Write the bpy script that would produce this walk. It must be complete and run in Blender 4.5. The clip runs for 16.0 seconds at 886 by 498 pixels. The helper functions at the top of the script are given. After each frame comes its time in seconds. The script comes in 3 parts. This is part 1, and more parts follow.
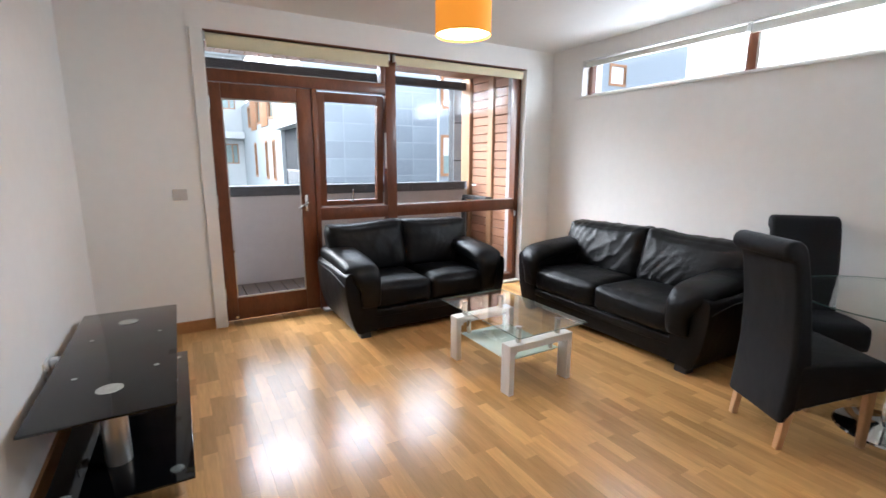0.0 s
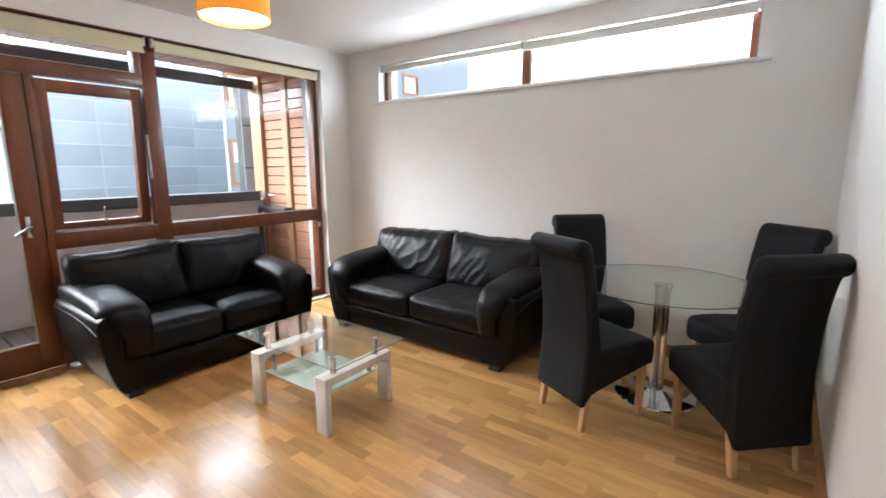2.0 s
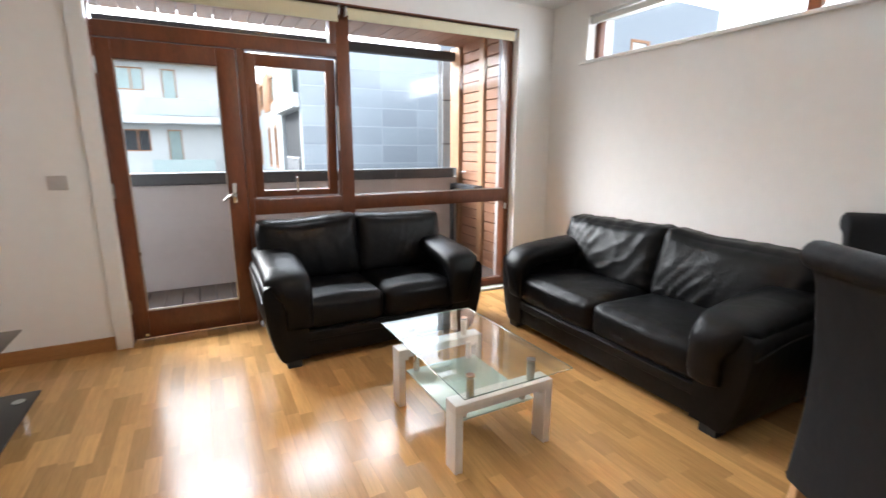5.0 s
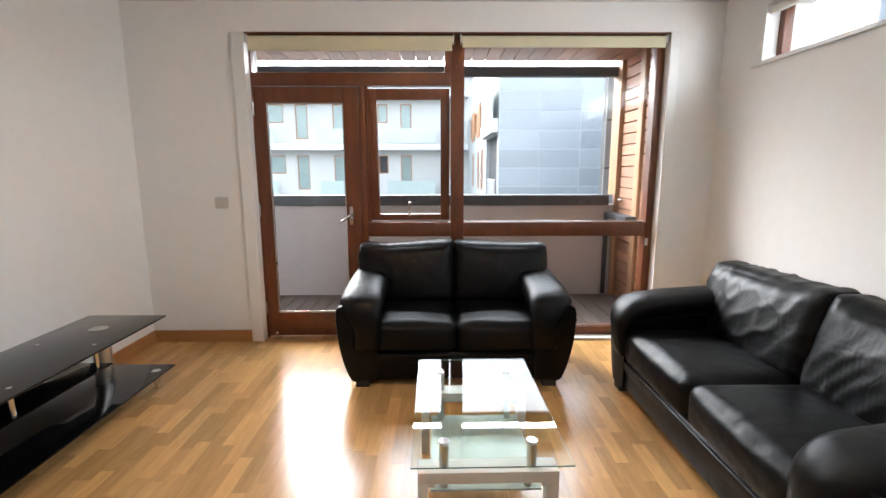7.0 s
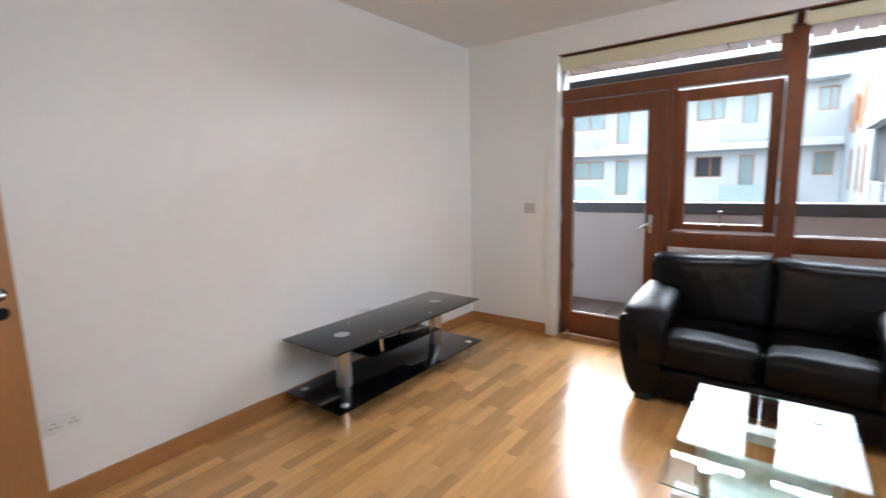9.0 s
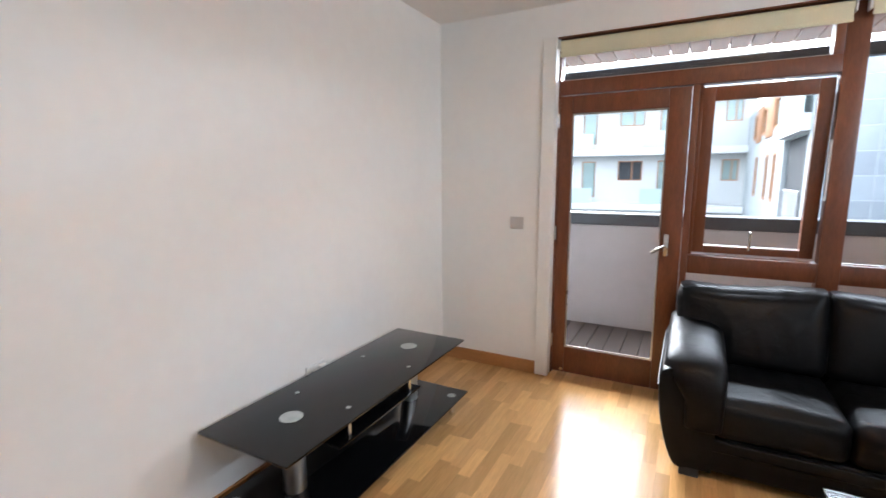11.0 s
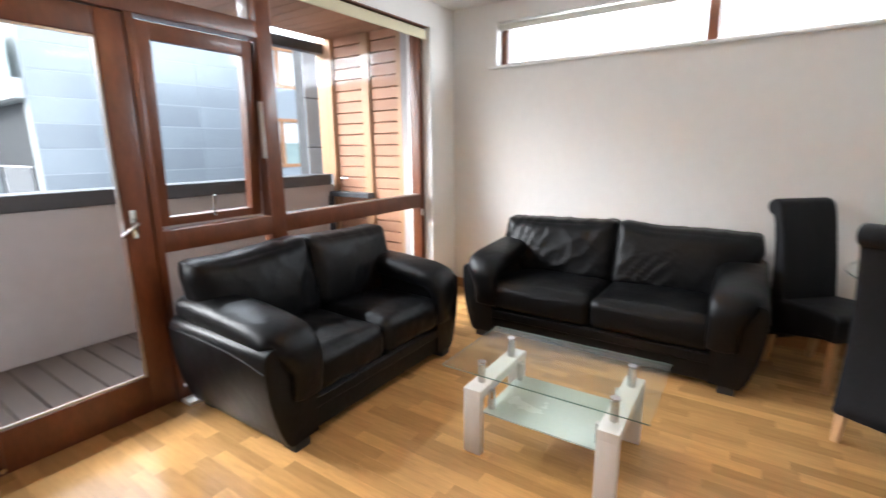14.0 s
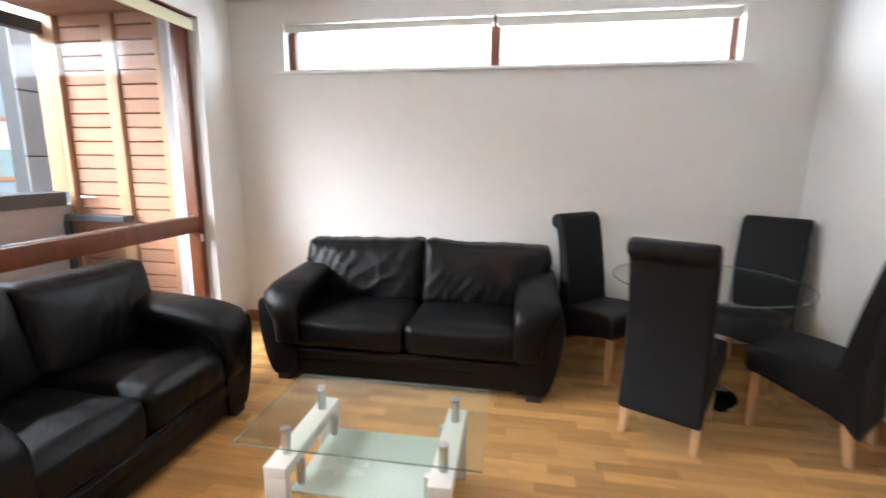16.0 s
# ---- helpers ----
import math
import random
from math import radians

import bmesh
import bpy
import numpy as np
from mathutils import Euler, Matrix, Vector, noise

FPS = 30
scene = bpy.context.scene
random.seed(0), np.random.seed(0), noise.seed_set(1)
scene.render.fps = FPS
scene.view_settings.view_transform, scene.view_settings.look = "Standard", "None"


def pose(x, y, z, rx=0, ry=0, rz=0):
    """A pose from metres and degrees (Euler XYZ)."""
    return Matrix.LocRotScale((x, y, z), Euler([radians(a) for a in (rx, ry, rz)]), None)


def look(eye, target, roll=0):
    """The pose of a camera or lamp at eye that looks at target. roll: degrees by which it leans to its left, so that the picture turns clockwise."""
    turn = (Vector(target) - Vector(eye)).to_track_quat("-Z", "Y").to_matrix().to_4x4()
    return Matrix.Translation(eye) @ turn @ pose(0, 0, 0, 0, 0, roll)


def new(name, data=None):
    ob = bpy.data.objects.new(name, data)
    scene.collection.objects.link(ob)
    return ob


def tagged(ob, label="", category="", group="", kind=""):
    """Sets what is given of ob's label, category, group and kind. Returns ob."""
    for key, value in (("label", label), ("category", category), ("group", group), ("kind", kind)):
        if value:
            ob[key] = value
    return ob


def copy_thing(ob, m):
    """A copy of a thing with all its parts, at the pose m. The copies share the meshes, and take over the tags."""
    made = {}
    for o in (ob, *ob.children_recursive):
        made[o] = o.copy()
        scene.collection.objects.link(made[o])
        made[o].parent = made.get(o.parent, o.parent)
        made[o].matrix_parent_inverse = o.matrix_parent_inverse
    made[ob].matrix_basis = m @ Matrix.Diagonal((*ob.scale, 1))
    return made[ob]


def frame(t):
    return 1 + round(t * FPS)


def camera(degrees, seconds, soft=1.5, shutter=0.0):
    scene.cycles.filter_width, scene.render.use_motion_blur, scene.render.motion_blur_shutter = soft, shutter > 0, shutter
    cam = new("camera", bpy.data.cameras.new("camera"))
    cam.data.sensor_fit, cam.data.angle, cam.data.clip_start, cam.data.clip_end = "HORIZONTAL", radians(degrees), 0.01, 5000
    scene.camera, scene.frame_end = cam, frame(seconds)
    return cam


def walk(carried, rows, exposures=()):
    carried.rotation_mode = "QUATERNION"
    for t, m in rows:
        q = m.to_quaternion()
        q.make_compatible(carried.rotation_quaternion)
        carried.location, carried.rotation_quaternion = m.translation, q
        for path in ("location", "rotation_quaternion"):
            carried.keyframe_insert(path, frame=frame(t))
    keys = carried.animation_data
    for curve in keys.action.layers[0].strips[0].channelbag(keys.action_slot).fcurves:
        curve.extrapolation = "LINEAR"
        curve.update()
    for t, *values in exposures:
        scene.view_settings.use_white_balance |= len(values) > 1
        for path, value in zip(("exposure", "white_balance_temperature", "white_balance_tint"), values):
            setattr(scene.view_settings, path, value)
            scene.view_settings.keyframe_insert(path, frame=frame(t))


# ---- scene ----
cam = camera(87.7, 16.0, shutter=0.4)
PATH = [
    (0, (0.334, 0.132, 1.45), (1.309, 1.837, 1.073), 0.2),
    (0.5, (0.368, 0.165, 1.449), (1.469, 1.795, 1.089), -0.0),
    (1, (0.423, 0.223, 1.456), (1.688, 1.731, 1.101), -0.3),
    (1.5, (0.501, 0.304, 1.45), (1.948, 1.636, 1.09), -0.2),
    (2, (0.54, 0.344, 1.459), (2.12, 1.519, 1.107), -0.2),
    (2.5, (0.56, 0.377, 1.464), (2.222, 1.431, 1.11), 0.0),
    (3, (0.587, 0.413, 1.464), (2.268, 1.437, 1.11), 0.3),
    (3.5, (0.665, 0.446, 1.44), (2.298, 1.535, 1.054), 0.6),
    (4, (0.885, 0.547, 1.412), (2.36, 1.831, 0.991), 0.5),
    (4.5, (1.041, 0.653, 1.39), (2.258, 2.181, 0.958), 0.4),
    (5, (1.16, 0.706, 1.386), (2.059, 2.441, 0.961), 0.1),
    (5.2, (1.205, 0.708, 1.414), (1.984, 2.502, 0.995), 0.1),
    (7.5, (2.309, 0.699, 1.424), (2.102, 2.661, 1.092), -0.3),
    (8, (2.407, 0.67, 1.415), (1.898, 2.578, 1.101), -0.6),
    (8.5, (2.373, 0.631, 1.414), (1.483, 2.396, 1.109), -1.1),
    (9, (2.291, 0.577, 1.445), (1.088, 2.147, 1.15), -1.5),
    (9.2, (2.226, 0.559, 1.42), (0.933, 2.06, 1.146), -1.2),
    (11.3, (1.298, 1.198, 1.527), (0.597, 3.044, 1.206), 0.5),
    (11.5, (1.154, 1.248, 1.502), (0.665, 3.161, 1.183), 0.8),
    (12, (0.854, 1.363, 1.453), (0.891, 3.341, 1.161), 1.0),
    (12.5, (0.65, 1.58, 1.397), (1.206, 3.479, 1.109), 0.6),
    (13, (0.479, 1.729, 1.436), (1.445, 3.45, 1.11), 0.1),
    (13.5, (0.354, 1.832, 1.432), (1.649, 3.313, 1.074), -0.7),
    (14, (0.325, 1.896, 1.421), (1.94, 2.995, 0.995), -0.6),
    (14.5, (0.339, 1.923, 1.406), (2.153, 2.625, 0.943), -0.2),
    (15, (0.343, 1.915, 1.402), (2.255, 2.28, 0.943), 0.1),
    (15.3, (0.357, 1.89, 1.409), (2.297, 2.092, 0.963), 0.3),
    (15.5, (0.391, 1.886, 1.411), (2.341, 2.028, 0.989), 0.6),
    (16, (0.619, 2.026, 1.437), (2.556, 2.362, 1.066), 0.6),
]
walk(cam, [(t, look(eye, target, roll)) for t, eye, target, roll in PATH], [(0.0, 3.03, 5800, 12), (2.5, 3.05, 6000, 12), (5.0, 3.03, 6100, 12), (8.0, 2.98, 6200, 12), (9.0, 3.08, 5750, 12), (11.5, 3.26, 5850, 12), (13.2, 3.1, 6050, 12), (16.0, 3.22, 6000, 12)])

# ---- light and exposure ----
world = bpy.data.worlds.new("overcast_sky")
scene.world = world
world.use_nodes = True
wn, wl = world.node_tree.nodes, world.node_tree.links
wn.clear()
w_sky = wn.new("ShaderNodeTexSky")
w_sky.sky_type = "NISHITA"
w_sky.sun_disc = False
w_sky.sun_elevation, w_sky.sun_rotation = radians(35), radians(-31)
w_sky.dust_density = 2.5
w_pale = wn.new("ShaderNodeHueSaturation")
w_pale.inputs["Saturation"].default_value = 0.25
w_bg = wn.new("ShaderNodeBackground")
w_bg.inputs["Strength"].default_value = 0.15
w_out = wn.new("ShaderNodeOutputWorld")
wl.new(w_sky.outputs[0], w_pale.inputs["Color"])
wl.new(w_pale.outputs[0], w_bg.inputs["Color"])
wl.new(w_bg.outputs[0], w_out.inputs["Surface"])

sun_data = bpy.data.lights.new("sun", "SUN")
sun_data.energy, sun_data.angle, sun_data.color = 0.37, radians(36), (1.0, 0.96, 0.9)
sun = new("sun", sun_data)
sun.matrix_world = look((-12, 20, 16.3), (0, 0, 0))

# the sky's light in the opening of the high window
high_data = bpy.data.lights.new("high_window_daylight", "AREA")
high_data.shape, high_data.size, high_data.size_y, high_data.energy, high_data.color = "RECTANGLE", 2.80, 0.34, 8.4, (0.94, 0.97, 1.0)
high_light = new("high_window_daylight", high_data)
# the sky's light in the slot between the balcony's soffit and its edge beam
slot_data = bpy.data.lights.new("balcony_daylight", "AREA")
slot_data.shape, slot_data.size, slot_data.size_y, slot_data.energy, slot_data.color = "RECTANGLE", 4.2, 0.05, 5.4, (0.93, 0.97, 1.0)
slot_data.spread = radians(104)
slot_light = new("balcony_daylight", slot_data)
slot_light.matrix_world = look((1.70, 6.025, 2.575), (1.70, 5.025, 1.75))
high_light.matrix_world = look((4.55, 2.03, 2.33), (0, 2.03, 2.33))


# ---- materials ----
def material(name, color, rough=0.5, metal=0.0, vary=0.12, scale=6.0, grain=None, bump=0.1, bump_scale=80.0, rough_vary=0.1, coat=0.0, pick=None, spread=0.0, spec=0.5, stretch=(1, 1, 1)):
    """A surface with colour variation at two scales and fine relief, at world size. pick: 'object' or 'island' gives each piece its own shade."""
    m = bpy.data.materials.new(name)
    m.use_nodes = True
    n, l = m.node_tree.nodes, m.node_tree.links
    p = n["Principled BSDF"]
    p.inputs["Metallic"].default_value = metal
    p.inputs["Coat Weight"].default_value = coat
    p.inputs["Coat Roughness"].default_value = 0.15
    p.inputs["Specular IOR Level"].default_value = spec
    geo = n.new("ShaderNodeNewGeometry")
    at = n.new("ShaderNodeVectorMath")
    at.operation = "MULTIPLY"
    at.inputs[1].default_value = stretch
    l.new(geo.outputs["Position"], at.inputs[0])
    where = at.outputs[0]
    chance = None
    if pick:
        if pick == "object":
            chance = n.new("ShaderNodeObjectInfo").outputs["Random"]
        else:
            chance = geo.outputs["Random Per Island"]
        shift = n.new("ShaderNodeVectorMath")
        shift.operation = "MULTIPLY_ADD"
        shift.inputs[1].default_value = (37.0, 23.0, 11.0)
        l.new(chance, shift.inputs[0])
        l.new(where, shift.inputs[2])
        where = shift.outputs[0]
    big = n.new("ShaderNodeTexNoise")
    big.inputs["Scale"].default_value = scale
    big.inputs["Detail"].default_value = 5
    l.new(where, big.inputs["Vector"])
    fine = n.new("ShaderNodeTexNoise")
    fine.inputs["Scale"].default_value = grain or scale * 9
    fine.inputs["Detail"].default_value = 6
    l.new(where, fine.inputs["Vector"])
    both = n.new("ShaderNodeMath")
    both.operation = "ADD"
    l.new(big.outputs["Fac"], both.inputs[0])
    l.new(fine.outputs["Fac"], both.inputs[1])
    ramp = n.new("ShaderNodeMapRange")
    ramp.inputs["From Min"].default_value, ramp.inputs["From Max"].default_value = 0.6, 1.4
    ramp.inputs["To Min"].default_value, ramp.inputs["To Max"].default_value = 1 - vary, 1 + vary
    l.new(both.outputs[0], ramp.inputs["Value"])
    value = ramp.outputs["Result"]
    if chance is not None:
        piece = n.new("ShaderNodeMapRange")
        piece.inputs["To Min"].default_value, piece.inputs["To Max"].default_value = 1 - spread, 1 + spread
        l.new(chance, piece.inputs["Value"])
        times = n.new("ShaderNodeMath")
        times.operation = "MULTIPLY"
        l.new(value, times.inputs[0])
        l.new(piece.outputs["Result"], times.inputs[1])
        value = times.outputs[0]
    tint = n.new("ShaderNodeVectorMath")
    tint.operation = "SCALE"
    tint.inputs[0].default_value = color
    l.new(value, tint.inputs["Scale"])
    l.new(tint.outputs[0], p.inputs["Base Color"])
    rr = n.new("ShaderNodeMapRange")
    rr.inputs["To Min"].default_value = max(0.02, rough - rough_vary)
    rr.inputs["To Max"].default_value = min(1.0, rough + rough_vary)
    l.new(big.outputs["Fac"], rr.inputs["Value"])
    l.new(rr.outputs["Result"], p.inputs["Roughness"])
    if bump:
        rel = n.new("ShaderNodeTexNoise")
        rel.inputs["Scale"].default_value = bump_scale
        rel.inputs["Detail"].default_value = 4
        l.new(where, rel.inputs["Vector"])
        b = n.new("ShaderNodeBump")
        b.inputs["Strength"].default_value = bump
        b.inputs["Distance"].default_value = 0.004
        l.new(rel.outputs["Fac"], b.inputs["Height"])
        l.new(b.outputs["Normal"], p.inputs["Normal"])
    return m


def clear_glass(name, tint, gloss=0.9, least=0.035):
    """Clear sheet glass: it lets light through and mirrors more at a slant."""
    m = bpy.data.materials.new(name)
    m.use_nodes = True
    n, l = m.node_tree.nodes, m.node_tree.links
    n.remove(n["Principled BSDF"])
    pass_on = n.new("ShaderNodeBsdfTransparent")
    pass_on.inputs["Color"].default_value = (*tint, 1)
    shine = n.new("ShaderNodeBsdfGlossy")
    shine.inputs["Roughness"].default_value = 0.0
    shine.inputs["Color"].default_value = (1, 1, 1, 1)
    slant = n.new("ShaderNodeLayerWeight")
    slant.inputs["Blend"].default_value = 0.5
    power = n.new("ShaderNodeMath")
    power.operation = "POWER"
    power.inputs[1].default_value = 5.0
    l.new(slant.outputs["Facing"], power.inputs[0])
    amount = n.new("ShaderNodeMath")
    amount.operation = "MULTIPLY_ADD"
    amount.inputs[1].default_value, amount.inputs[2].default_value = gloss, least
    l.new(power.outputs[0], amount.inputs[0])
    mix = n.new("ShaderNodeMixShader")
    l.new(amount.outputs[0], mix.inputs["Fac"])
    l.new(pass_on.outputs[0], mix.inputs[1])
    l.new(shine.outputs[0], mix.inputs[2])
    l.new(mix.outputs[0], n["Material Output"].inputs["Surface"])
    return m


def glowing(name, color, strength):
    m = bpy.data.materials.new(name)
    m.use_nodes = True
    p = m.node_tree.nodes["Principled BSDF"]
    p.inputs["Base Color"].default_value = (*color, 1)
    p.inputs["Emission Color"].default_value = (*color, 1)
    p.inputs["Emission Strength"].default_value = strength
    p.inputs["Roughness"].default_value = 0.8
    return m


PAINT = material("wall_paint", (0.84, 0.825, 0.80), 0.75, vary=0.025, scale=1.6, bump=0.06, bump_scale=220)
CEILING_PAINT = material("ceiling_paint", (0.85, 0.84, 0.82), 0.85, vary=0.02, scale=1.5, bump=0.04, bump_scale=200)
TRIM_WHITE = material("white_gloss_trim", (0.82, 0.81, 0.78), 0.4, vary=0.03, scale=4, bump=0.03)
TIMBER = material("red_hardwood", (0.155, 0.046, 0.016), 0.38, vary=0.3, scale=5, grain=40, bump=0.08, stretch=(3, 3, 0.6), coat=0.2)
OAK_OBJ = material("oak_strip", (0.56, 0.318, 0.120), 0.21, vary=0.16, scale=2.2, grain=8, bump=0.015, bump_scale=30, stretch=(14, 1.2, 3), pick="object", spread=0.23, rough_vary=0.05, spec=0.45)
OAK_ISL = material("oak_strips", (0.56, 0.318, 0.120), 0.21, vary=0.16, scale=2.2, grain=8, bump=0.015, bump_scale=30, stretch=(14, 1.2, 3), pick="island", spread=0.23, rough_vary=0.05, spec=0.45)
OAK_TRIM = material("oak_trim", (0.40, 0.19, 0.065), 0.4, vary=0.2, scale=3, grain=30, bump=0.04, stretch=(1, 1, 8))
OAK_DOOR = material("oak_veneer", (0.42, 0.20, 0.075), 0.4, vary=0.18, scale=2, grain=18, bump=0.03, stretch=(9, 9, 0.8))
SUBFLOOR = material("dark_joint", (0.30, 0.17, 0.07), 0.6, bump=0)
LEATHER = material("black_leather", (0.0025, 0.0025, 0.003), 0.41, vary=0.3, scale=5, bump=0.10, bump_scale=260, rough_vary=0.06, spec=0.22)
COVER = material("black_chair_cover", (0.009, 0.0092, 0.0113), 0.58, vary=0.3, scale=9, bump=0.25, bump_scale=420, rough_vary=0.08, spec=0.22)
BEECH = material("pale_beech", (0.60, 0.36, 0.18), 0.4, vary=0.15, scale=8, grain=50, bump=0.04, stretch=(4, 4, 0.7))
CHROME = material("chrome", (0.72, 0.72, 0.72), 0.1, metal=1.0, vary=0.04, bump=0, rough_vary=0.05)
STEEL = material("satin_steel", (0.55, 0.54, 0.52), 0.3, metal=1.0, vary=0.06, bump=0.02, rough_vary=0.08)
BLACK_GLASS = material("black_glass", (0.004, 0.004, 0.0045), 0.06, vary=0.2, bump=0, rough_vary=0.03, spec=0.5)
DISC = material("polished_cap", (0.62, 0.66, 0.64), 0.22, metal=0.85, vary=0.25, scale=30, bump=0.05)
WHITE_WOOD = material("white_foil", (0.78, 0.75, 0.73), 0.35, vary=0.06, scale=10, grain=60, bump=0.06, stretch=(3, 3, 0.6))
GLASS = clear_glass("window_glass", (0.97, 0.985, 0.98), 0.4, 0.009)
TABLE_GLASS = clear_glass("table_glass", (0.93, 0.965, 0.945))
GLASS_EDGE = material("green_glass_edge", (0.13, 0.22, 0.195), 0.12, vary=0.1, bump=0, rough_vary=0.05, coat=0.6, spec=0.9)
FROSTED = material("frosted_glass", (0.50, 0.58, 0.53), 0.25, vary=0.04, bump=0, spec=0.6)
BLIND = material("cream_blind", (0.72, 0.66, 0.46), 0.8, vary=0.05, scale=10, bump=0.08, bump_scale=500)
BLIND_WHITE = material("white_blind", (0.78, 0.76, 0.70), 0.8, vary=0.05, scale=10, bump=0.08, bump_scale=500)
PLASTIC = material("white_plastic", (0.78, 0.77, 0.75), 0.35, vary=0.03, bump=0)
PLATE = material("brushed_plate", (0.56, 0.53, 0.50), 0.4, metal=0.4, vary=0.05, bump=0.02)
DARK = material("dark_slot", (0.02, 0.02, 0.02), 0.6, bump=0)
RENDER_WALL = material("balcony_render", (0.43, 0.405, 0.40), 0.9, vary=0.08, scale=2, bump=0.25, bump_scale=120)
CAP = material("grey_metal_cap", (0.055, 0.06, 0.068), 0.5, metal=0.2, vary=0.15, scale=3, bump=0.03)
DECK = material("weathered_deck", (0.125, 0.10, 0.088), 0.8, vary=0.2, scale=4, grain=30, bump=0.2, bump_scale=60, stretch=(8, 1, 1), pick="object", spread=0.15)
CEDAR = material("cedar_board", (0.40, 0.20, 0.115), 0.65, vary=0.2, scale=3, grain=25, bump=0.1, stretch=(1, 1.0, 9), pick="object", spread=0.14)
CEDAR_POST = material("cedar_post", (0.42, 0.235, 0.12), 0.6, vary=0.18, scale=3, grain=25, bump=0.08, stretch=(6, 6, 0.7))
SOFFIT_WOOD = material("soffit_board", (0.36, 0.195, 0.12), 0.7, vary=0.22, scale=3, grain=20, bump=0.1, stretch=(9, 1, 1), pick="island", spread=0.2)
GREY_PANEL = material("grey_cladding", (0.36, 0.40, 0.43), 0.22, vary=0.09, scale=0.8, bump=0.02, pick="object", spread=0.10)
GREY_WALL = material("grey_render", (0.27, 0.30, 0.325), 0.6, vary=0.06, scale=0.8, bump=0.02)
GREY_JOINT = material("cladding_joint", (0.52, 0.55, 0.58), 0.7, bump=0)
SIDE_FACADE = material("pale_grey_render", (0.40, 0.43, 0.43), 0.85, vary=0.06, scale=0.6, bump=0.1, bump_scale=20)
PALE_FACADE = material("pale_render", (0.56, 0.57, 0.555), 0.85, vary=0.05, scale=0.6, bump=0.1, bump_scale=20)
FAR_WHITE = material("white_render", (0.70, 0.70, 0.69), 0.85, vary=0.04, scale=0.6, bump=0.05, bump_scale=20)
FAR_TIMBER = material("orange_window_timber", (0.36, 0.17, 0.075), 0.6, vary=0.15, scale=2, bump=0)
FAR_PANE = material("far_pane", (0.25, 0.33, 0.315), 0.08, vary=0.2, scale=0.7, bump=0, spec=0.7)
FAR_DARK = material("dark_shade_fill", (0.03, 0.033, 0.037), 0.7, bump=0)
BALUSTRADE = material("green_glass_panel", (0.46, 0.55, 0.53), 0.1, vary=0.08, scale=0.5, bump=0)
ASPHALT = material("asphalt", (0.06, 0.06, 0.06), 0.9, vary=0.2, scale=1.5, bump=0.2, bump_scale=60)
SHADE = glowing("orange_lamp_shade", (0.92, 0.34, 0.03), 0.08)
DIFFUSER = glowing("lamp_diffuser", (1.0, 0.82, 0.60), 2.2)


def soft_relief(m, scale, strength, stretch=(1, 1, 1)):
    """Lays a slow unevenness, puckers and slack, under the fine relief of a material."""
    n, l = m.node_tree.nodes, m.node_tree.links
    top = next(x for x in n if x.bl_idname == "ShaderNodeBump")
    geo = n.new("ShaderNodeNewGeometry")
    at = n.new("ShaderNodeVectorMath")
    at.operation = "MULTIPLY"
    at.inputs[1].default_value = stretch
    l.new(geo.outputs["Position"], at.inputs[0])
    slow = n.new("ShaderNodeTexNoise")
    slow.inputs["Scale"].default_value, slow.inputs["Detail"].default_value, slow.inputs["Distortion"].default_value = scale, 3, 0.8
    l.new(at.outputs[0], slow.inputs["Vector"])
    under = n.new("ShaderNodeBump")
    under.inputs["Strength"].default_value, under.inputs["Distance"].default_value = strength, 0.02
    l.new(slow.outputs["Fac"], under.inputs["Height"])
    l.new(under.outputs[0], top.inputs["Normal"])


soft_relief(LEATHER, 9, 0.24)
soft_relief(COVER, 7, 0.26, (1, 1, 0.7))
soft_relief(OAK_OBJ, 5, 0.03)
soft_relief(OAK_ISL, 5, 0.03)


# ---- building helpers ----
def box(bm, x0, x1, y0, y1, z0, z1, bevel=0.0, seg=2, mat=0):
    made = bmesh.ops.create_cube(bm, size=1, matrix=Matrix.LocRotScale(((x0 + x1) / 2, (y0 + y1) / 2, (z0 + z1) / 2), None, (x1 - x0, y1 - y0, z1 - z0)))
    faces = {f for v in made["verts"] for f in v.link_faces}
    for f in faces:
        f.material_index = mat
    if bevel:
        bmesh.ops.bevel(bm, geom=list({e for v in made["verts"] for e in v.link_edges}), offset=bevel, segments=seg, affect="EDGES", profile=0.6)
    return made["verts"]


def rod(bm, a, b, r, r2=None, seg=20, mat=0):
    a, b = Vector(a), Vector(b)
    turn = (b - a).to_track_quat("Z", "Y")
    made = bmesh.ops.create_cone(bm, cap_ends=True, segments=seg, radius1=r, radius2=r if r2 is None else r2, depth=(b - a).length, matrix=Matrix.LocRotScale((a + b) / 2, turn, None))
    for f in {f for v in made["verts"] for f in v.link_faces}:
        f.material_index = mat
    return made["verts"]


def turned(bm, outline, seg=48, at=(0, 0), capped=True):
    """A lathe shape round a vertical axis from an outline of (radius, z)."""
    rings = []
    for r, z in outline:
        rings.append([bm.verts.new((at[0] + r * math.cos(2 * math.pi * i / seg), at[1] + r * math.sin(2 * math.pi * i / seg), z)) for i in range(seg)])
    for a, b in zip(rings, rings[1:]):
        for i in range(seg):
            bm.faces.new((a[i], a[(i + 1) % seg], b[(i + 1) % seg], b[i]))
    if capped:
        bm.faces.new(rings[0][::-1])
        bm.faces.new(rings[-1])


def smoothed(points, steps=6):
    """A rounded run through points."""
    pts = [Vector(p) for p in points]
    out = []
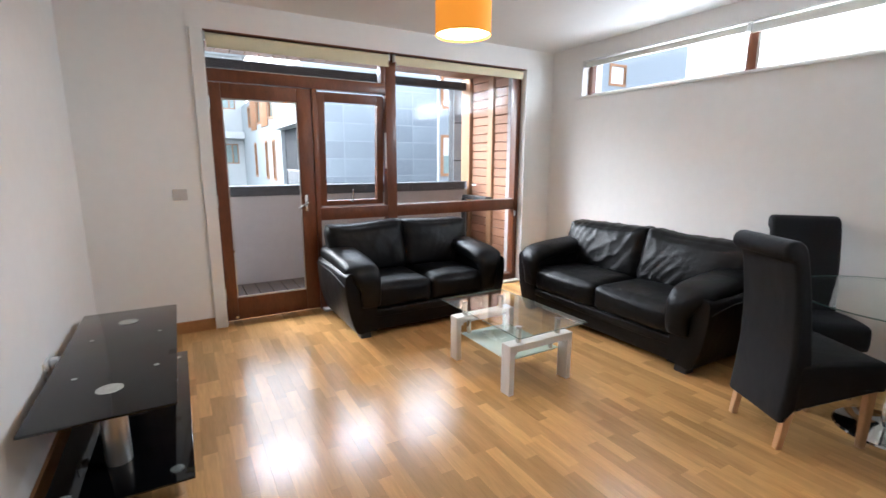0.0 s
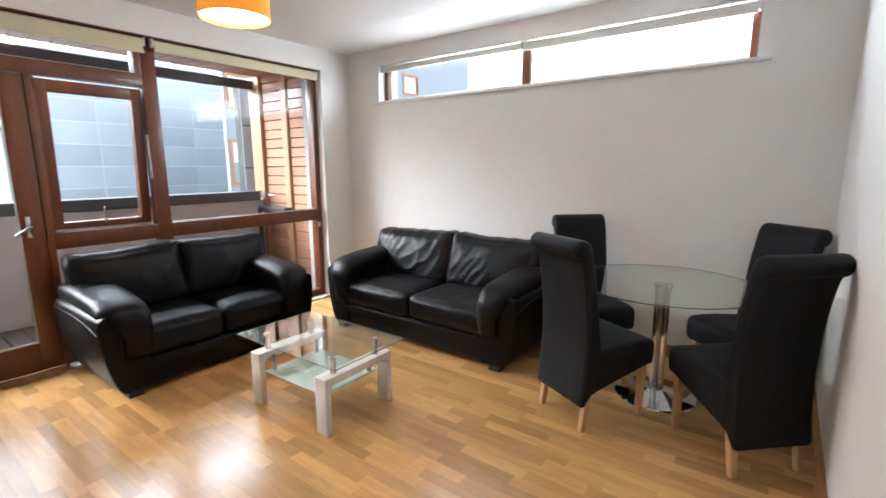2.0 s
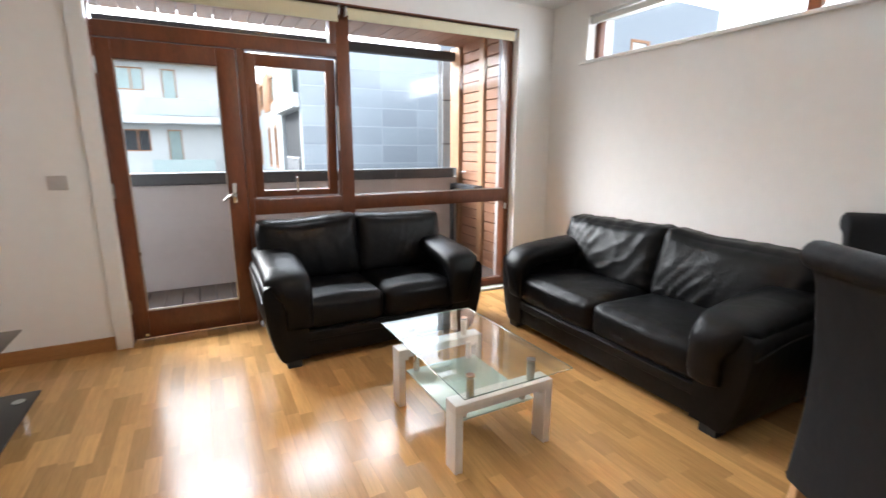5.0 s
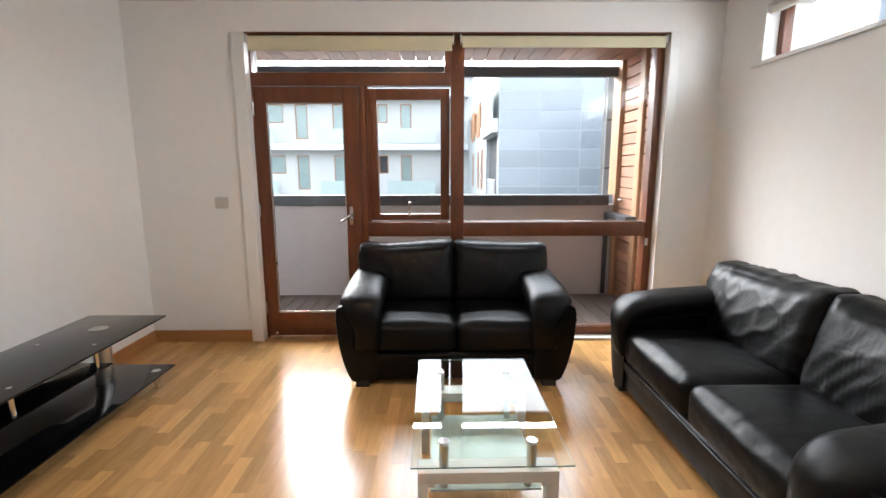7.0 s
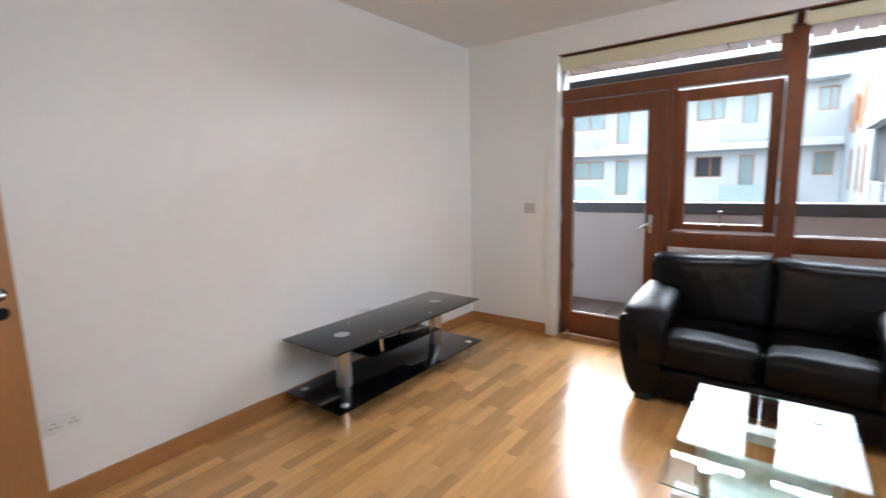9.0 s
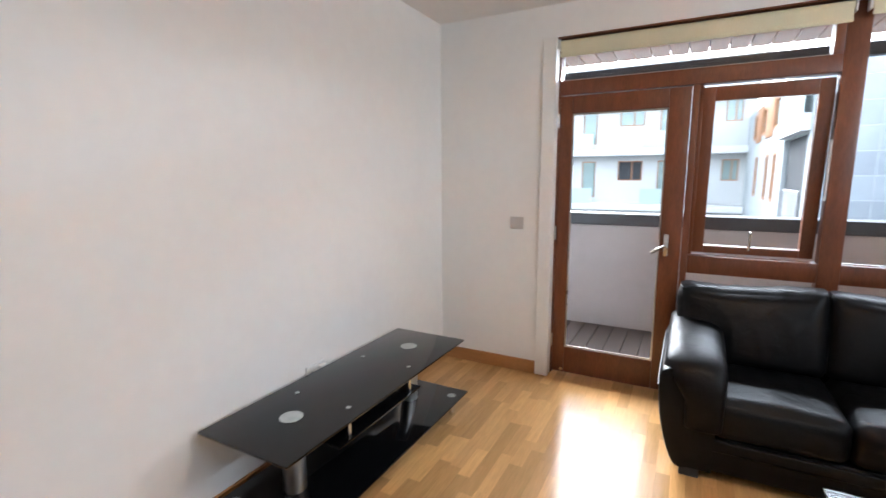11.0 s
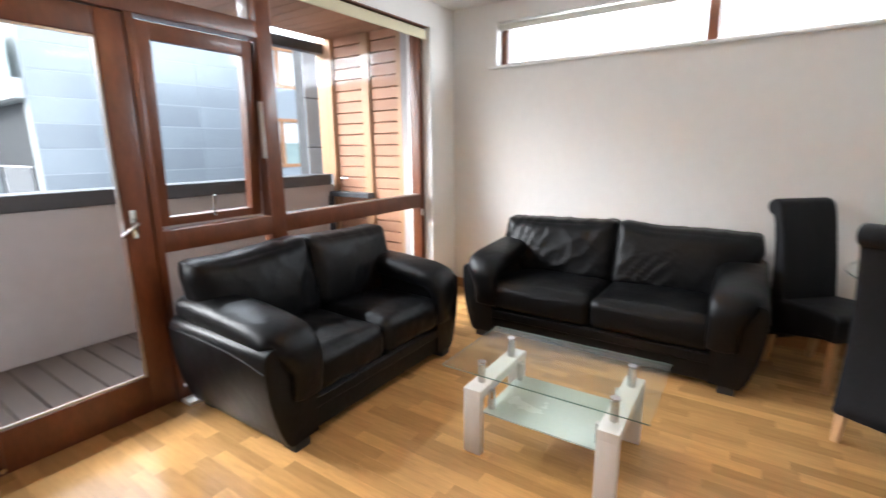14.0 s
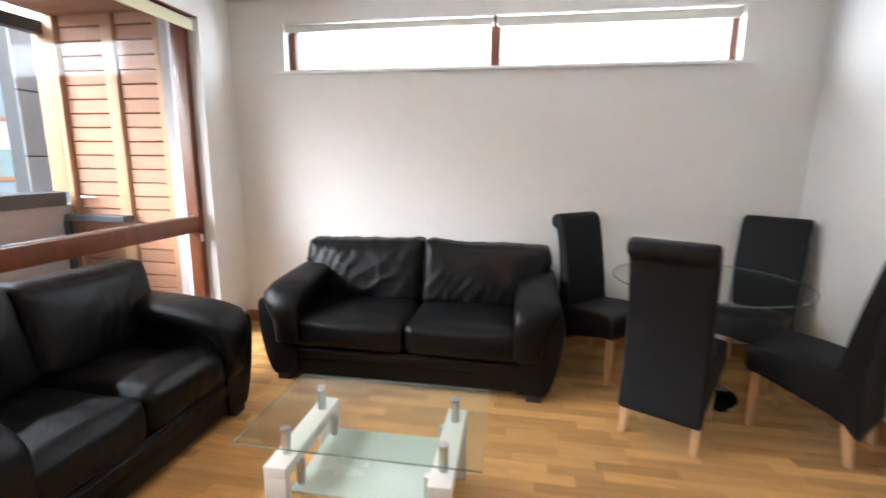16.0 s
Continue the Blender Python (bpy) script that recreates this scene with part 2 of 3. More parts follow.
    for i in range(len(pts) - 1):
        a, b, c, d = pts[max(i - 1, 0)], pts[i], pts[i + 1], pts[min(i + 2, len(pts) - 1)]
        for k in range(steps):
            u = k / steps
            out.append(0.5 * (2 * b + (c - a) * u + (2 * a - 5 * b + 4 * c - d) * u * u + (3 * b - a - 3 * c + d) * u ** 3))
    return out + [pts[-1]]


def finish(name, bm, mats, smooth=35):
    bmesh.ops.recalc_face_normals(bm, faces=bm.faces)
    me = bpy.data.meshes.new(name)
    bm.to_mesh(me)
    bm.free()
    for m in mats if isinstance(mats, (list, tuple)) else [mats]:
        me.materials.append(m)
    if smooth:
        me.shade_smooth()
        me.set_sharp_from_angle(angle=radians(smooth))
    return new(name, me)


def part(name, bm, mats, parent, label="", smooth=35):
    """Links a bmesh as one mesh object under a thing or a part."""
    ob = finish(name, bm, mats, smooth)
    ob.parent = parent
    if label:
        ob["label"] = label
    return ob


def thing(name, label, category, at=None, group="", kind=""):
    ob = new(name)
    ob.empty_display_size = 0.1
    if at is not None:
        ob.matrix_world = at
    return tagged(ob, label, category, group, kind)


def structure(name, bm, mats, label, smooth=0):
    return tagged(finish(name, bm, mats, smooth), label, "", "", "structure")


def with_openings(bm, axis, c0, c1, u0, u1, z0, z1, holes):
    """A wall between c0 and c1 across its thickness, cut by holes (ua, ub, za, zb). axis 'x': the wall runs along x."""
    us = sorted({u0, u1, *[h[0] for h in holes], *[h[1] for h in holes]})
    zs = sorted({z0, z1, *[h[2] for h in holes], *[h[3] for h in holes]})
    for za, zb in zip(zs, zs[1:]):
        run = None
        for ua, ub in zip(us, us[1:]):
            um, zm = (ua + ub) / 2, (za + zb) / 2
            solid = not any(h[0] < um < h[1] and h[2] < zm < h[3] for h in holes)
            if solid:
                run = (run[0], ub) if run else (ua, ub)
            if run and (not solid or ub == us[-1]):
                if axis == "x":
                    box(bm, run[0], run[1], c0, c1, za, zb)
                else:
                    box(bm, c0, c1, run[0], run[1], za, zb)
                run = None


def one_box(name, mats, parent, x0, x1, y0, y1, z0, z1, bevel=0.0, label="", seg=2):
    bm = bmesh.new()
    box(bm, x0, x1, y0, y1, z0, z1, bevel, seg)
    return part(name, bm, mats, parent, label)


def one_rod(name, mats, parent, a, b, r, label="", r2=None, seg=24):
    bm = bmesh.new()
    rod(bm, a, b, r, r2, seg)
    return part(name, bm, mats, parent, label)


def cushion_mesh(w, d, h, r, cuts=14, bulge=(0, 0, 0), wrinkle=0.0, seed=0.0, stretch=(1, 1, 1), lean=0.0, ears=0.0):
    """A stuffed block: rounded edges, swollen faces, creases."""
    bm = bmesh.new()
    bmesh.ops.create_cube(bm, size=2)
    bmesh.ops.subdivide_edges(bm, edges=list(bm.edges), cuts=cuts, use_grid_fill=True)
    half = Vector((w / 2, d / 2, h / 2))
    inner = Vector([max(a - r, 0.001) for a in half])
    for v in bm.verts:
        u = v.co.copy()
        p = Vector([u[i] * half[i] for i in range(3)])
        c = Vector([min(max(p[i], -inner[i]), inner[i]) for i in range(3)])
        off = p - c
        normal = off.normalized() if off.length > 1e-6 else u.normalized()
        q = c + normal * r
        q.x += bulge[0] * u.x * (1 - u.y ** 2) * (1 - u.z ** 2)
        q.y += bulge[1] * u.y * (1 - u.x ** 2) * (1 - u.z ** 2)
        q.z += bulge[2] * u.z * (1 - u.x ** 2) * (1 - u.y ** 2)
        if wrinkle:
            s = Vector((q.x * stretch[0] + seed, q.y * stretch[1], q.z * stretch[2] + seed * 0.7))
            fold = 1 - abs(noise.noise(s * 4.0)) * 2
            q += normal * wrinkle * (0.3 * max(0, fold) ** 3 + 0.8 * noise.noise(s * 1.7) + 0.1 * noise.noise(s * 9))
            # drawn folds that fan out across the leather
            slant = q.x * (0.9 + 0.5 * noise.noise(s * 0.8)) - q.z * 0.6 + 0.24 * noise.noise(s * 1.6) + 0.05 * noise.noise(s * 5) + seed * 0.37
            ridge = 1 - abs(((slant * (6.5 + 0.35 * seed)) % 1.0) * 2 - 1)
            q += normal * wrinkle * 0.85 * ridge ** 3 * max(0, noise.noise(s * 1.3 + Vector((3, 1, 2))) + 0.25)
        if ears:
            q += Vector((math.copysign(0.6, u.x), 0, 1.0)) * ears * abs(u.x) ** 5 * max(0, u.z) ** 4
        q.y += lean * q.z
        v.co = q
    return bm


def swept(points, section, closed=True):
    """A solid run: section(k, u) gives ring points (x, n) at step k, u from 0 to 1; points are (y, z)."""
    bm = bmesh.new()
    rings = []
    total = len(points)
    for k, p in enumerate(points):
        a, b = points[max(k - 1, 0)], points[min(k + 1, total - 1)]
        t = (b - a).normalized()
        nrm = Vector((-t.y, t.x))
        rings.append([bm.verts.new((x, p.x + nrm.x * n, p.y + nrm.y * n)) for x, n in section(k / (total - 1))])
    m = len(rings[0])
    for a, b in zip(rings, rings[1:]):
        for i in range(m):
            bm.faces.new((a[i], a[(i + 1) % m], b[(i + 1) % m], b[i]))
    bm.faces.new(rings[0][::-1])
    bm.faces.new(rings[-1])
    return bm


# ---- the room's shell ----
XL, XR, YB, YW, TOP = -0.305, 4.285, 0.08, 4.445, 2.68
YEND, XTURN = -0.9, 1.72

bm = bmesh.new()
with_openings(bm, "x", YW, 4.70, XL - 0.3, XR + 0.3, -0.02, TOP + 0.1, [(0.606, 3.885, -0.02, 2.465)])
wall_window = structure("wall_north", bm, PAINT, "off-white painted wall round a wide glazed balcony opening")
bm = bmesh.new()
with_openings(bm, "y", XR, XR + 0.3, YB - 0.2, YW, -0.02, TOP + 0.1, [(0.592, 3.98, 2.146, 2.515)])
structure("wall_east", bm, PAINT, "off-white painted wall with a long high window")
bm = bmesh.new()
box(bm, XL - 0.2, XL, YEND - 0.2, YW, -0.02, TOP + 0.1)
structure("wall_west", bm, PAINT, "plain off-white painted wall behind the television stand")
bm = bmesh.new()
box(bm, XTURN, XR, YB - 0.2, YB, -0.02, TOP + 0.1)
structure("wall_south", bm, PAINT, "plain off-white painted wall beside the dining table")
bm = bmesh.new()
box(bm, XTURN, XTURN + 0.2, YEND, YB - 0.2, -0.02, TOP + 0.1)
box(bm, XL, XTURN + 0.2, YEND - 0.2, YEND, -0.02, TOP + 0.1)
structure("bounce_wall_back", bm, PAINT, "unseen off-white walls added to close the room and bounce light")
bm = bmesh.new()
box(bm, XL - 0.1, XR + 0.1, YEND - 0.1, YW + 0.1, TOP, TOP + 0.12)
structure("ceiling", bm, CEILING_PAINT, "plain white painted ceiling")

# skirting of oak
bm = bmesh.new()
box(bm, XL, XL + 0.016, YEND, YW, 0, 0.1, 0.003)
box(bm, XL + 0.016, 0.517, YW - 0.016, YW, 0, 0.1, 0.003)
box(bm, 3.955, XR - 0.016, YW - 0.016, YW, 0, 0.1, 0.003)
box(bm, XR - 0.016, XR, YB, YW, 0, 0.1, 0.003)
box(bm, XTURN, XR - 0.016, YB, YB + 0.016, 0, 0.1, 0.003)
structure("baseboard", bm, OAK_TRIM, "honey oak skirting board along the walls")

# white lining round the glazed opening
bm = bmesh.new()
box(bm, 0.517, 0.603, YW - 0.018, YW + 0.002, 0, 2.465, 0.004)
box(bm, 0.603, 0.612, YW - 0.018, 4.52, 0, 2.465)
box(bm, 3.875, 3.886, YW - 0.018, 4.52, 0, 2.465)
box(bm, 3.886, 3.950, YW - 0.018, YW + 0.002, 0, 2.465, 0.004)
structure("trim_opening", bm, TRIM_WHITE, "white painted lining boards of the balcony opening")
bm = bmesh.new()
box(bm, 0.612, 3.875, YW + 0.004, 4.52, 2.455, 2.467)
structure("trim_head", bm, TIMBER, "thin brown timber strip above the blinds")
bm = bmesh.new()
box(bm, 1.475, 3.875, YW - 0.02, 4.518, 0.0, 0.022, 0.004)
structure("trim_threshold", bm, TRIM_WHITE, "low white sill board at the foot of the glazing")

# ---- balcony glazing: frame, door, sash ----
FY0, FY1, GY = 4.52, 4.62, 4.575
glazing = thing("window_1", "red-brown hardwood window frame with clear panes to the balcony", "window", kind="structure")


def bar(name, x0, x1, z0, z1, y0=FY0, y1=FY1):
    return one_box(name, TIMBER, glazing, x0, x1, y0, y1, z0, z1, 0.005)


def pane_box(name, parent, x0, x1, z0, z1, y=GY):
    bm = bmesh.new()
    box(bm, x0, x1, y - 0.006, y + 0.006, z0, z1)
    return part(name, bm, GLASS, parent, "clear window pane", smooth=0)


bar("stile", 0.606, 0.622, 0, 2.455)
bar("stile", 3.815, 3.878, 0, 2.455)
bar("mullion", 2.19, 2.298, 0, 2.455)
bar("post", 1.462, 1.503, 0, 2.087)
bar("head_rail", 0.622, 2.19, 2.087, 2.185)
bar("top_rail", 0.622, 2.19, 2.42, 2.455)
bar("top_rail", 2.298, 3.815, 2.42, 2.455)
bar("transom", 1.503, 2.19, 0.88, 0.998)
bar("transom", 2.298, 3.815, 0.88, 0.998)
bar("bottom_rail", 1.503, 2.19, 0.0, 0.085)
bar("bottom_rail", 2.298, 3.815, 0.0, 0.085)
bar("block", 2.142, 2.19, 2.185, 2.42)
bar("sash_stop", 1.503, 1.525, 0.998, 2.087, 4.56)
pane_box("pane", glazing, 0.622, 2.142, 2.185, 2.42)
pane_box("pane", glazing, 2.298, 3.815, 0.998, 2.42)
pane_box("pane", glazing, 2.298, 3.815, 0.085, 0.88)
pane_box("pane", glazing, 1.503, 2.19, 0.085, 0.88)
for x0, x1, z in ((2.30, 3.813, 0.999), (2.30, 3.813, 0.086), (0.63, 2.14, 2.186)):
    one_box("glazing_bead", STEEL, glazing, x0, x1, 4.552, 4.566, z, z + 0.008, 0.002, "thin pale glazing bead")
one_box("latch", PLASTIC, glazing, 3.822, 3.842, 4.505, 4.522, 0.80, 0.86, 0.004, "small white window latch")

one_box("jamb_light_strip", TRIM_WHITE, glazing, 2.182, 2.1885, 4.522, 4.56, 1.37, 1.72, 0.001, "white strip standing for light on the side of the post")

# top-hung sash, a little ajar
sash = new("sash")
sash.parent = glazing
sash.matrix_basis = pose(0, 4.585, 2.07, 3.2, 0, 0)
bm = bmesh.new()
for b in ((1.515, 1.592, -1.06, 0), (2.108, 2.18, -1.06, 0), (1.592, 2.108, -1.06, -1.012), (1.592, 2.108, -0.085, 0)):
    box(bm, b[0], b[1], -0.03, 0.03, b[2], b[3], 0.004)
part("sash_frame", bm, TIMBER, sash)
bm = bmesh.new()
box(bm, 1.592, 2.108, -0.006, 0.006, -1.012, -0.085)
part("pane", bm, GLASS, sash, "clear window pane", 0)
bm = bmesh.new()
box(bm, 1.835, 1.855, -0.055, -0.03, -1.03, -0.985, 0.004)
rod(bm, (1.845, -0.05, -1.0), (1.845, -0.06, -0.905), 0.008, seg=12)
part("sash_handle", bm, CHROME, sash, "small chrome sash handle")
bm = bmesh.new()
box(bm, 2.181, 2.187, 0.0, 0.05, -0.62, -0.08)
part("stay", bm, STEEL, sash, "grey metal stay at the side of the sash")

# balcony door
door = thing("door_1", "red-brown hardwood balcony door, closed, with one tall pane", "door", kind="structure")
bm = bmesh.new()
for b in ((0.624, 0.714, 0.018, 2.08), (1.330, 1.458, 0.018, 2.08), (0.714, 1.330, 0.018, 0.22), (0.714, 1.330, 1.958, 2.08)):
    box(bm, b[0], b[1], 4.528, 4.592, b[2], b[3], 0.005)
part("door_leaf", bm, TIMBER, door)
pane_box("pane", door, 0.714, 1.330, 0.22, 1.958, 4.56)
bm = bmesh.new()
for b in ((0.714, 0.724, 0.22, 1.958), (1.320, 1.330, 0.22, 1.958), (0.724, 1.320, 0.22, 0.232), (0.724, 1.320, 1.946, 1.958)):
    box(bm, b[0], b[1], 4.540, 4.552, b[2], b[3])
part("glazing_bead", bm, STEEL, door, "thin pale bead round the pane")
bm = bmesh.new()
box(bm, 1.355, 1.385, 4.518, 4.528, 0.98, 1.13, 0.004)
rod(bm, (1.37, 4.52, 1.06), (1.37, 4.475, 1.06), 0.010, seg=14)
rod(bm, (1.372, 4.478, 1.062), (1.285, 4.470, 1.005), 0.009, seg=14)
part("door_handle", bm, CHROME, door, "chrome lever handle")
for z in (0.22, 1.05, 1.86):
    one_rod("hinge", STEEL, door, (0.617, 4.515, z), (0.617, 4.515, z + 0.1), 0.009, "steel hinge")
one_rod("door_stop", CHROME, door, (0.70, 4.53, 0.05), (0.70, 4.505, 0.05), 0.012, "small chrome door stop")


def roller_blind(at, length, drop, fabric, label):
    """A rolled-up blind along x, its roll at the top, from z 0 downward."""
    b = thing("roller_blind", label, "blind", at, "roller blinds")
    one_rod("roll", fabric, b, (0.012, 0, -0.035), (length - 0.012, 0, -0.035), 0.028)
    one_box("fabric", fabric, b, 0.016, length - 0.016, -0.029, -0.026, -drop + 0.012, -0.03)
    one_box("hem_bar", fabric, b, 0.014, length - 0.014, -0.034, -0.022, -drop, -drop + 0.02, 0.004)
    for x in (0.0, length - 0.01):
        one_box("bracket", PLASTIC, b, x, x + 0.01, -0.03, 0.03, -0.068, -0.002, 0.003, "white end bracket")
    return b


roller_blind(pose(0.618, 4.485, 2.455), 1.595, 0.125, BLIND, "cream fabric roller blind drawn up over the balcony door")
roller_blind(pose(2.262, 4.485, 2.455), 1.60, 0.10, BLIND, "cream fabric roller blind drawn up over the large pane")

# ---- high window ----
high = thing("window_2", "long high window with red-brown timber stiles and bright sky behind", "window", kind="structure")
for y0, y1 in ((3.925, 3.98), (2.248, 2.326), (0.592, 0.645)):
    one_box("stile", TIMBER, high, 4.375, 4.435, y0, y1, 2.15, 2.512, 0.004)
for z0, z1 in ((2.15, 2.178), (2.49, 2.512)):
    for y0, y1 in ((0.645, 2.248), (2.326, 3.925)):
        one_box("rail", TRIM_WHITE, high, 4.385, 4.43, y0, y1, z0, z1, 0.003)
for y0, y1 in ((0.645, 2.248), (2.326, 3.925)):
    bm = bmesh.new()
    box(bm, 4.405, 4.417, y0, y1, 2.178, 2.49)
    part("pane", bm, GLASS, high, "clear window pane", 0)
one_box("keeper", STEEL, high, 4.368, 4.38, 2.222, 2.246, 2.18, 2.44, 0.002, "pale metal strip with screws")
one_box("window_sill", TRIM_WHITE, high, 4.262, 4.375, 0.512, 4.064, 2.122, 2.148, 0.006, "white painted sill board")
roller_blind(pose(4.335, 3.972, 2.513, 0, 0, -90), 1.67, 0.068, BLIND_WHITE, "white fabric roller blind drawn up in the high window")
roller_blind(pose(4.335, 2.28, 2.513, 0, 0, -90), 1.68, 0.085, BLIND_WHITE, "white fabric roller blind drawn up in the high window")

# ---- open room door ----
room_door = thing("door_2", "plain oak veneer room door standing open against the wall", "door", pose(-0.266, 0.15, 0.008, 0, 0, -1.5), kind="structure")
one_box("door_leaf", OAK_DOOR, room_door, -0.022, 0.022, 0, 0.83, 0, 2.05, 0.002)
bm = bmesh.new()
rod(bm, (0.022, 0.775, 1.03), (0.032, 0.775, 1.03), 0.026)
rod(bm, (0.03, 0.775, 1.03), (0.075, 0.775, 1.03), 0.010, seg=14)
rod(bm, (0.07, 0.79, 1.03), (0.07, 0.655, 1.025), 0.0095, seg=14)
rod(bm, (0.022, 0.775, 0.95), (0.032, 0.775, 0.95), 0.026)
part("door_handle", bm, CHROME, room_door, "chrome lever handle on a round rose")

# ---- plates ----
switch_plate = thing("switch_plate", "square brushed metal switch plate on the window wall", "switch", pose(0.345, YW, 1.17))
one_box("plate", PLATE, switch_plate, -0.052, 0.052, -0.008, 0, -0.045, 0.045, 0.003)
one_box("rocker", PLATE, switch_plate, -0.012, 0.012, -0.012, -0.008, -0.018, 0.018, 0.002)


def socket(at, label, double=True):
    s = thing("wall_socket", label, "socket", at, "wall sockets")
    w = 0.073 if double else 0.043
    one_box("plate", PLASTIC, s, 0, 0.009, -w, w, -0.043, 0.043, 0.003)
    for y in ((-0.036, 0.036) if double else (0,)):
        one_box("switch", PLASTIC, s, 0.009, 0.012, y - 0.007, y + 0.007, 0.016, 0.032, 0.001)
        for dy, dz in ((0, 0.004), (-0.011, -0.014), (0.011, -0.014)):
            one_box("slot", DARK, s, 0.0085, 0.0094, y + dy - 0.004, y + dy + 0.004, dz - 0.003, dz + 0.003)
    return s


socket(pose(XL, 1.075, 0.40), "white double wall socket low on the wall near the door")
socket(pose(XL, 2.93, 0.445), "white double wall socket just above the television stand")
plug = thing("plug", "white plug in the socket behind the television stand", "plug", pose(XL + 0.009, 2.965, 0.445))
one_box("body", PLASTIC, plug, 0, 0.035, -0.025, 0.025, -0.022, 0.03, 0.008)

# ---- pendant lamp ----
lamp = thing("pendant_lamp", "lit orange drum lamp shade hanging from the ceiling", "lamp", pose(1.877, 2.6, 0))
bm = bmesh.new()
turned(bm, [(0.160, 2.175), (0.162, 2.172), (0.164, 2.175), (0.164, 2.43), (0.160, 2.43), (0.160, 2.175)], 64, capped=False)
part("shade", bm, SHADE, lamp, "orange fabric drum shade")
bm = bmesh.new()
turned(bm, [(0.157, 2.186), (0.157, 2.19)], 48)
part("diffuser", bm, DIFFUSER, lamp, "glowing white diffuser disc")
one_rod("cord", PLASTIC, lamp, (0, 0, 2.42), (0, 0, TOP - 0.02), 0.004)
one_rod("ceiling_rose", PLASTIC, lamp, (0, 0, TOP - 0.03), (0, 0, TOP), 0.05)
bulb_data = bpy.data.lights.new("bulb", "POINT")
bulb_data.energy, bulb_data.color, bulb_data.shadow_soft_size = 2.6, (1.0, 0.82, 0.58), 0.06
bulb = new("bulb", bulb_data)
bulb.parent = lamp
bulb.location = (0, 0, 2.32)


# ---- sofas ----
def sofa(at, width, label, seed, crease):
    """Two-seat leather sofa, its front towards -y, standing on z 0."""
    s = thing("sofa", label, "sofa", at, "black leather sofas")
    half = width / 2
    for side in (-1, 1):
        # side panel, drawn in towards the floor
        outline = smoothed([(-0.125, 0.05), (-0.075, 0.05), (-0.03, 0.16), (0.0, 0.30), (0.012, 0.43), (0.008, 0.53), (-0.03, 0.56)], 4)
        bm = bmesh.new()
        rings = []
        for y, inset in ((-0.43, 0.02), (-0.425, 0.006), (-0.41, 0.0), (-0.1, 0.0), (0.2, 0.0), (0.40, 0.0), (0.415, 0.01)):
            ring = [Vector((half - 0.012 + p.x - inset, y, p.y)) for p in outline] + [Vector((half - 0.265, y, 0.56)), Vector((half - 0.265, y, 0.05))]
            rings.append([bm.verts.new((side * v.x, v.y, v.z)) for v in ring])
        m = len(rings[0])
        for a, b in zip(rings, rings[1:]):
            for i in range(m):
                bm.faces.new((a[i], a[(i + 1) % m], b[(i + 1) % m], b[i]))
        bm.faces.new(rings[0])
        bm.faces.new(rings[-1])
        part("arm_panel", bm, LEATHER, s)
        # padded arm, rolling down over the front
        run = smoothed([(0.40, 0.60), (0.2, 0.605), (-0.1, 0.59), (-0.30, 0.565), (-0.405, 0.52), (-0.438, 0.43), (-0.435, 0.32), (-0.42, 0.27)], 6)
        cx = side * (half - 0.160)

        def pad(u, cx=cx, side=side):
            swell = 0.076 if u < 0.52 else 0.076 - 0.040 * min(1, (u - 0.52) / 0.3)
            wide = 0.142 if u < 0.5 else 0.142 - 0.058 * min(1, (u - 0.5) / 0.24)
            drift = 0 if u < 0.5 else -side * 0.050 * min(1, (u - 0.5) / 0.24)
            end = min(1, u / 0.04, (1 - u) / 0.04) ** 0.5 if 0 < u < 1 else 0.25
            ring = []
            for i in range(22):
                a = 2 * math.pi * i / 22
                ca, sa = math.cos(a), math.sin(a)
                ring.append((cx + drift + wide * end * math.copysign(abs(ca) ** 0.72, ca), -swell * end * math.copysign(abs(sa) ** 0.7, sa) + 0.006 * noise.noise(Vector((u * 9, ca * 2, seed + side)))))
            return ring

        part("arm_pad", swept(run, pad), LEATHER, s, smooth=60)
        bm = bmesh.new()
        edge = smoothed([(0.40, 0.50), (0.1, 0.505), (-0.2, 0.49), (-0.415, 0.455)], 5)
        for a, b in zip(edge, edge[1:]):
            rod(bm, (side * (half + 0.002), a.x, a.y), (side * (half + 0.002), b.x, b.y), 0.005, seg=8)
        part("piping", bm, LEATHER, s, "raised piping along the arm")
    inner = width - 0.50
    one_box("base", LEATHER, s, -inner / 2 - 0.03, inner / 2 + 0.03, -0.415, 0.40, 0.05, 0.235, 0.015, seg=3)
    one_box("front_band", LEATHER, s, -inner / 2 - 0.02, inner / 2 + 0.02, -0.428, -0.40, 0.165, 0.225, 0.011, seg=3)
    bm = cushion_mesh(width - 0.22, 0.16, 0.66, 0.06, 10, (0, 0.01, 0.0), 0.006, seed + 3)
    bmesh.ops.translate(bm, verts=bm.verts, vec=(0, 0.345, 0.42))
    part("back_panel", bm, LEATHER, s)
    for side in (-1, 1):
        w = inner / 2 + 0.012
        bm = cushion_mesh(w, 0.62, 0.215, 0.062, 22, (0.006, 0.016, 0.022), 0.010, seed + side, (2.2, 0.9, 1.0))
        bmesh.ops.translate(bm, verts=bm.verts, vec=(side * (w / 2 - 0.003), -0.125, 0.335))
        part("seat_cushion", bm, LEATHER, s, "creased leather seat cushion", 60)
        wb = (width - 0.13) / 2
        bm = cushion_mesh(wb, 0.225, 0.45, 0.075, 44, (0.008, 0.045, 0.004), crease, seed * 1.3 + side * 5, (1.6, 1.0, 0.8), 0.24, 0.022)
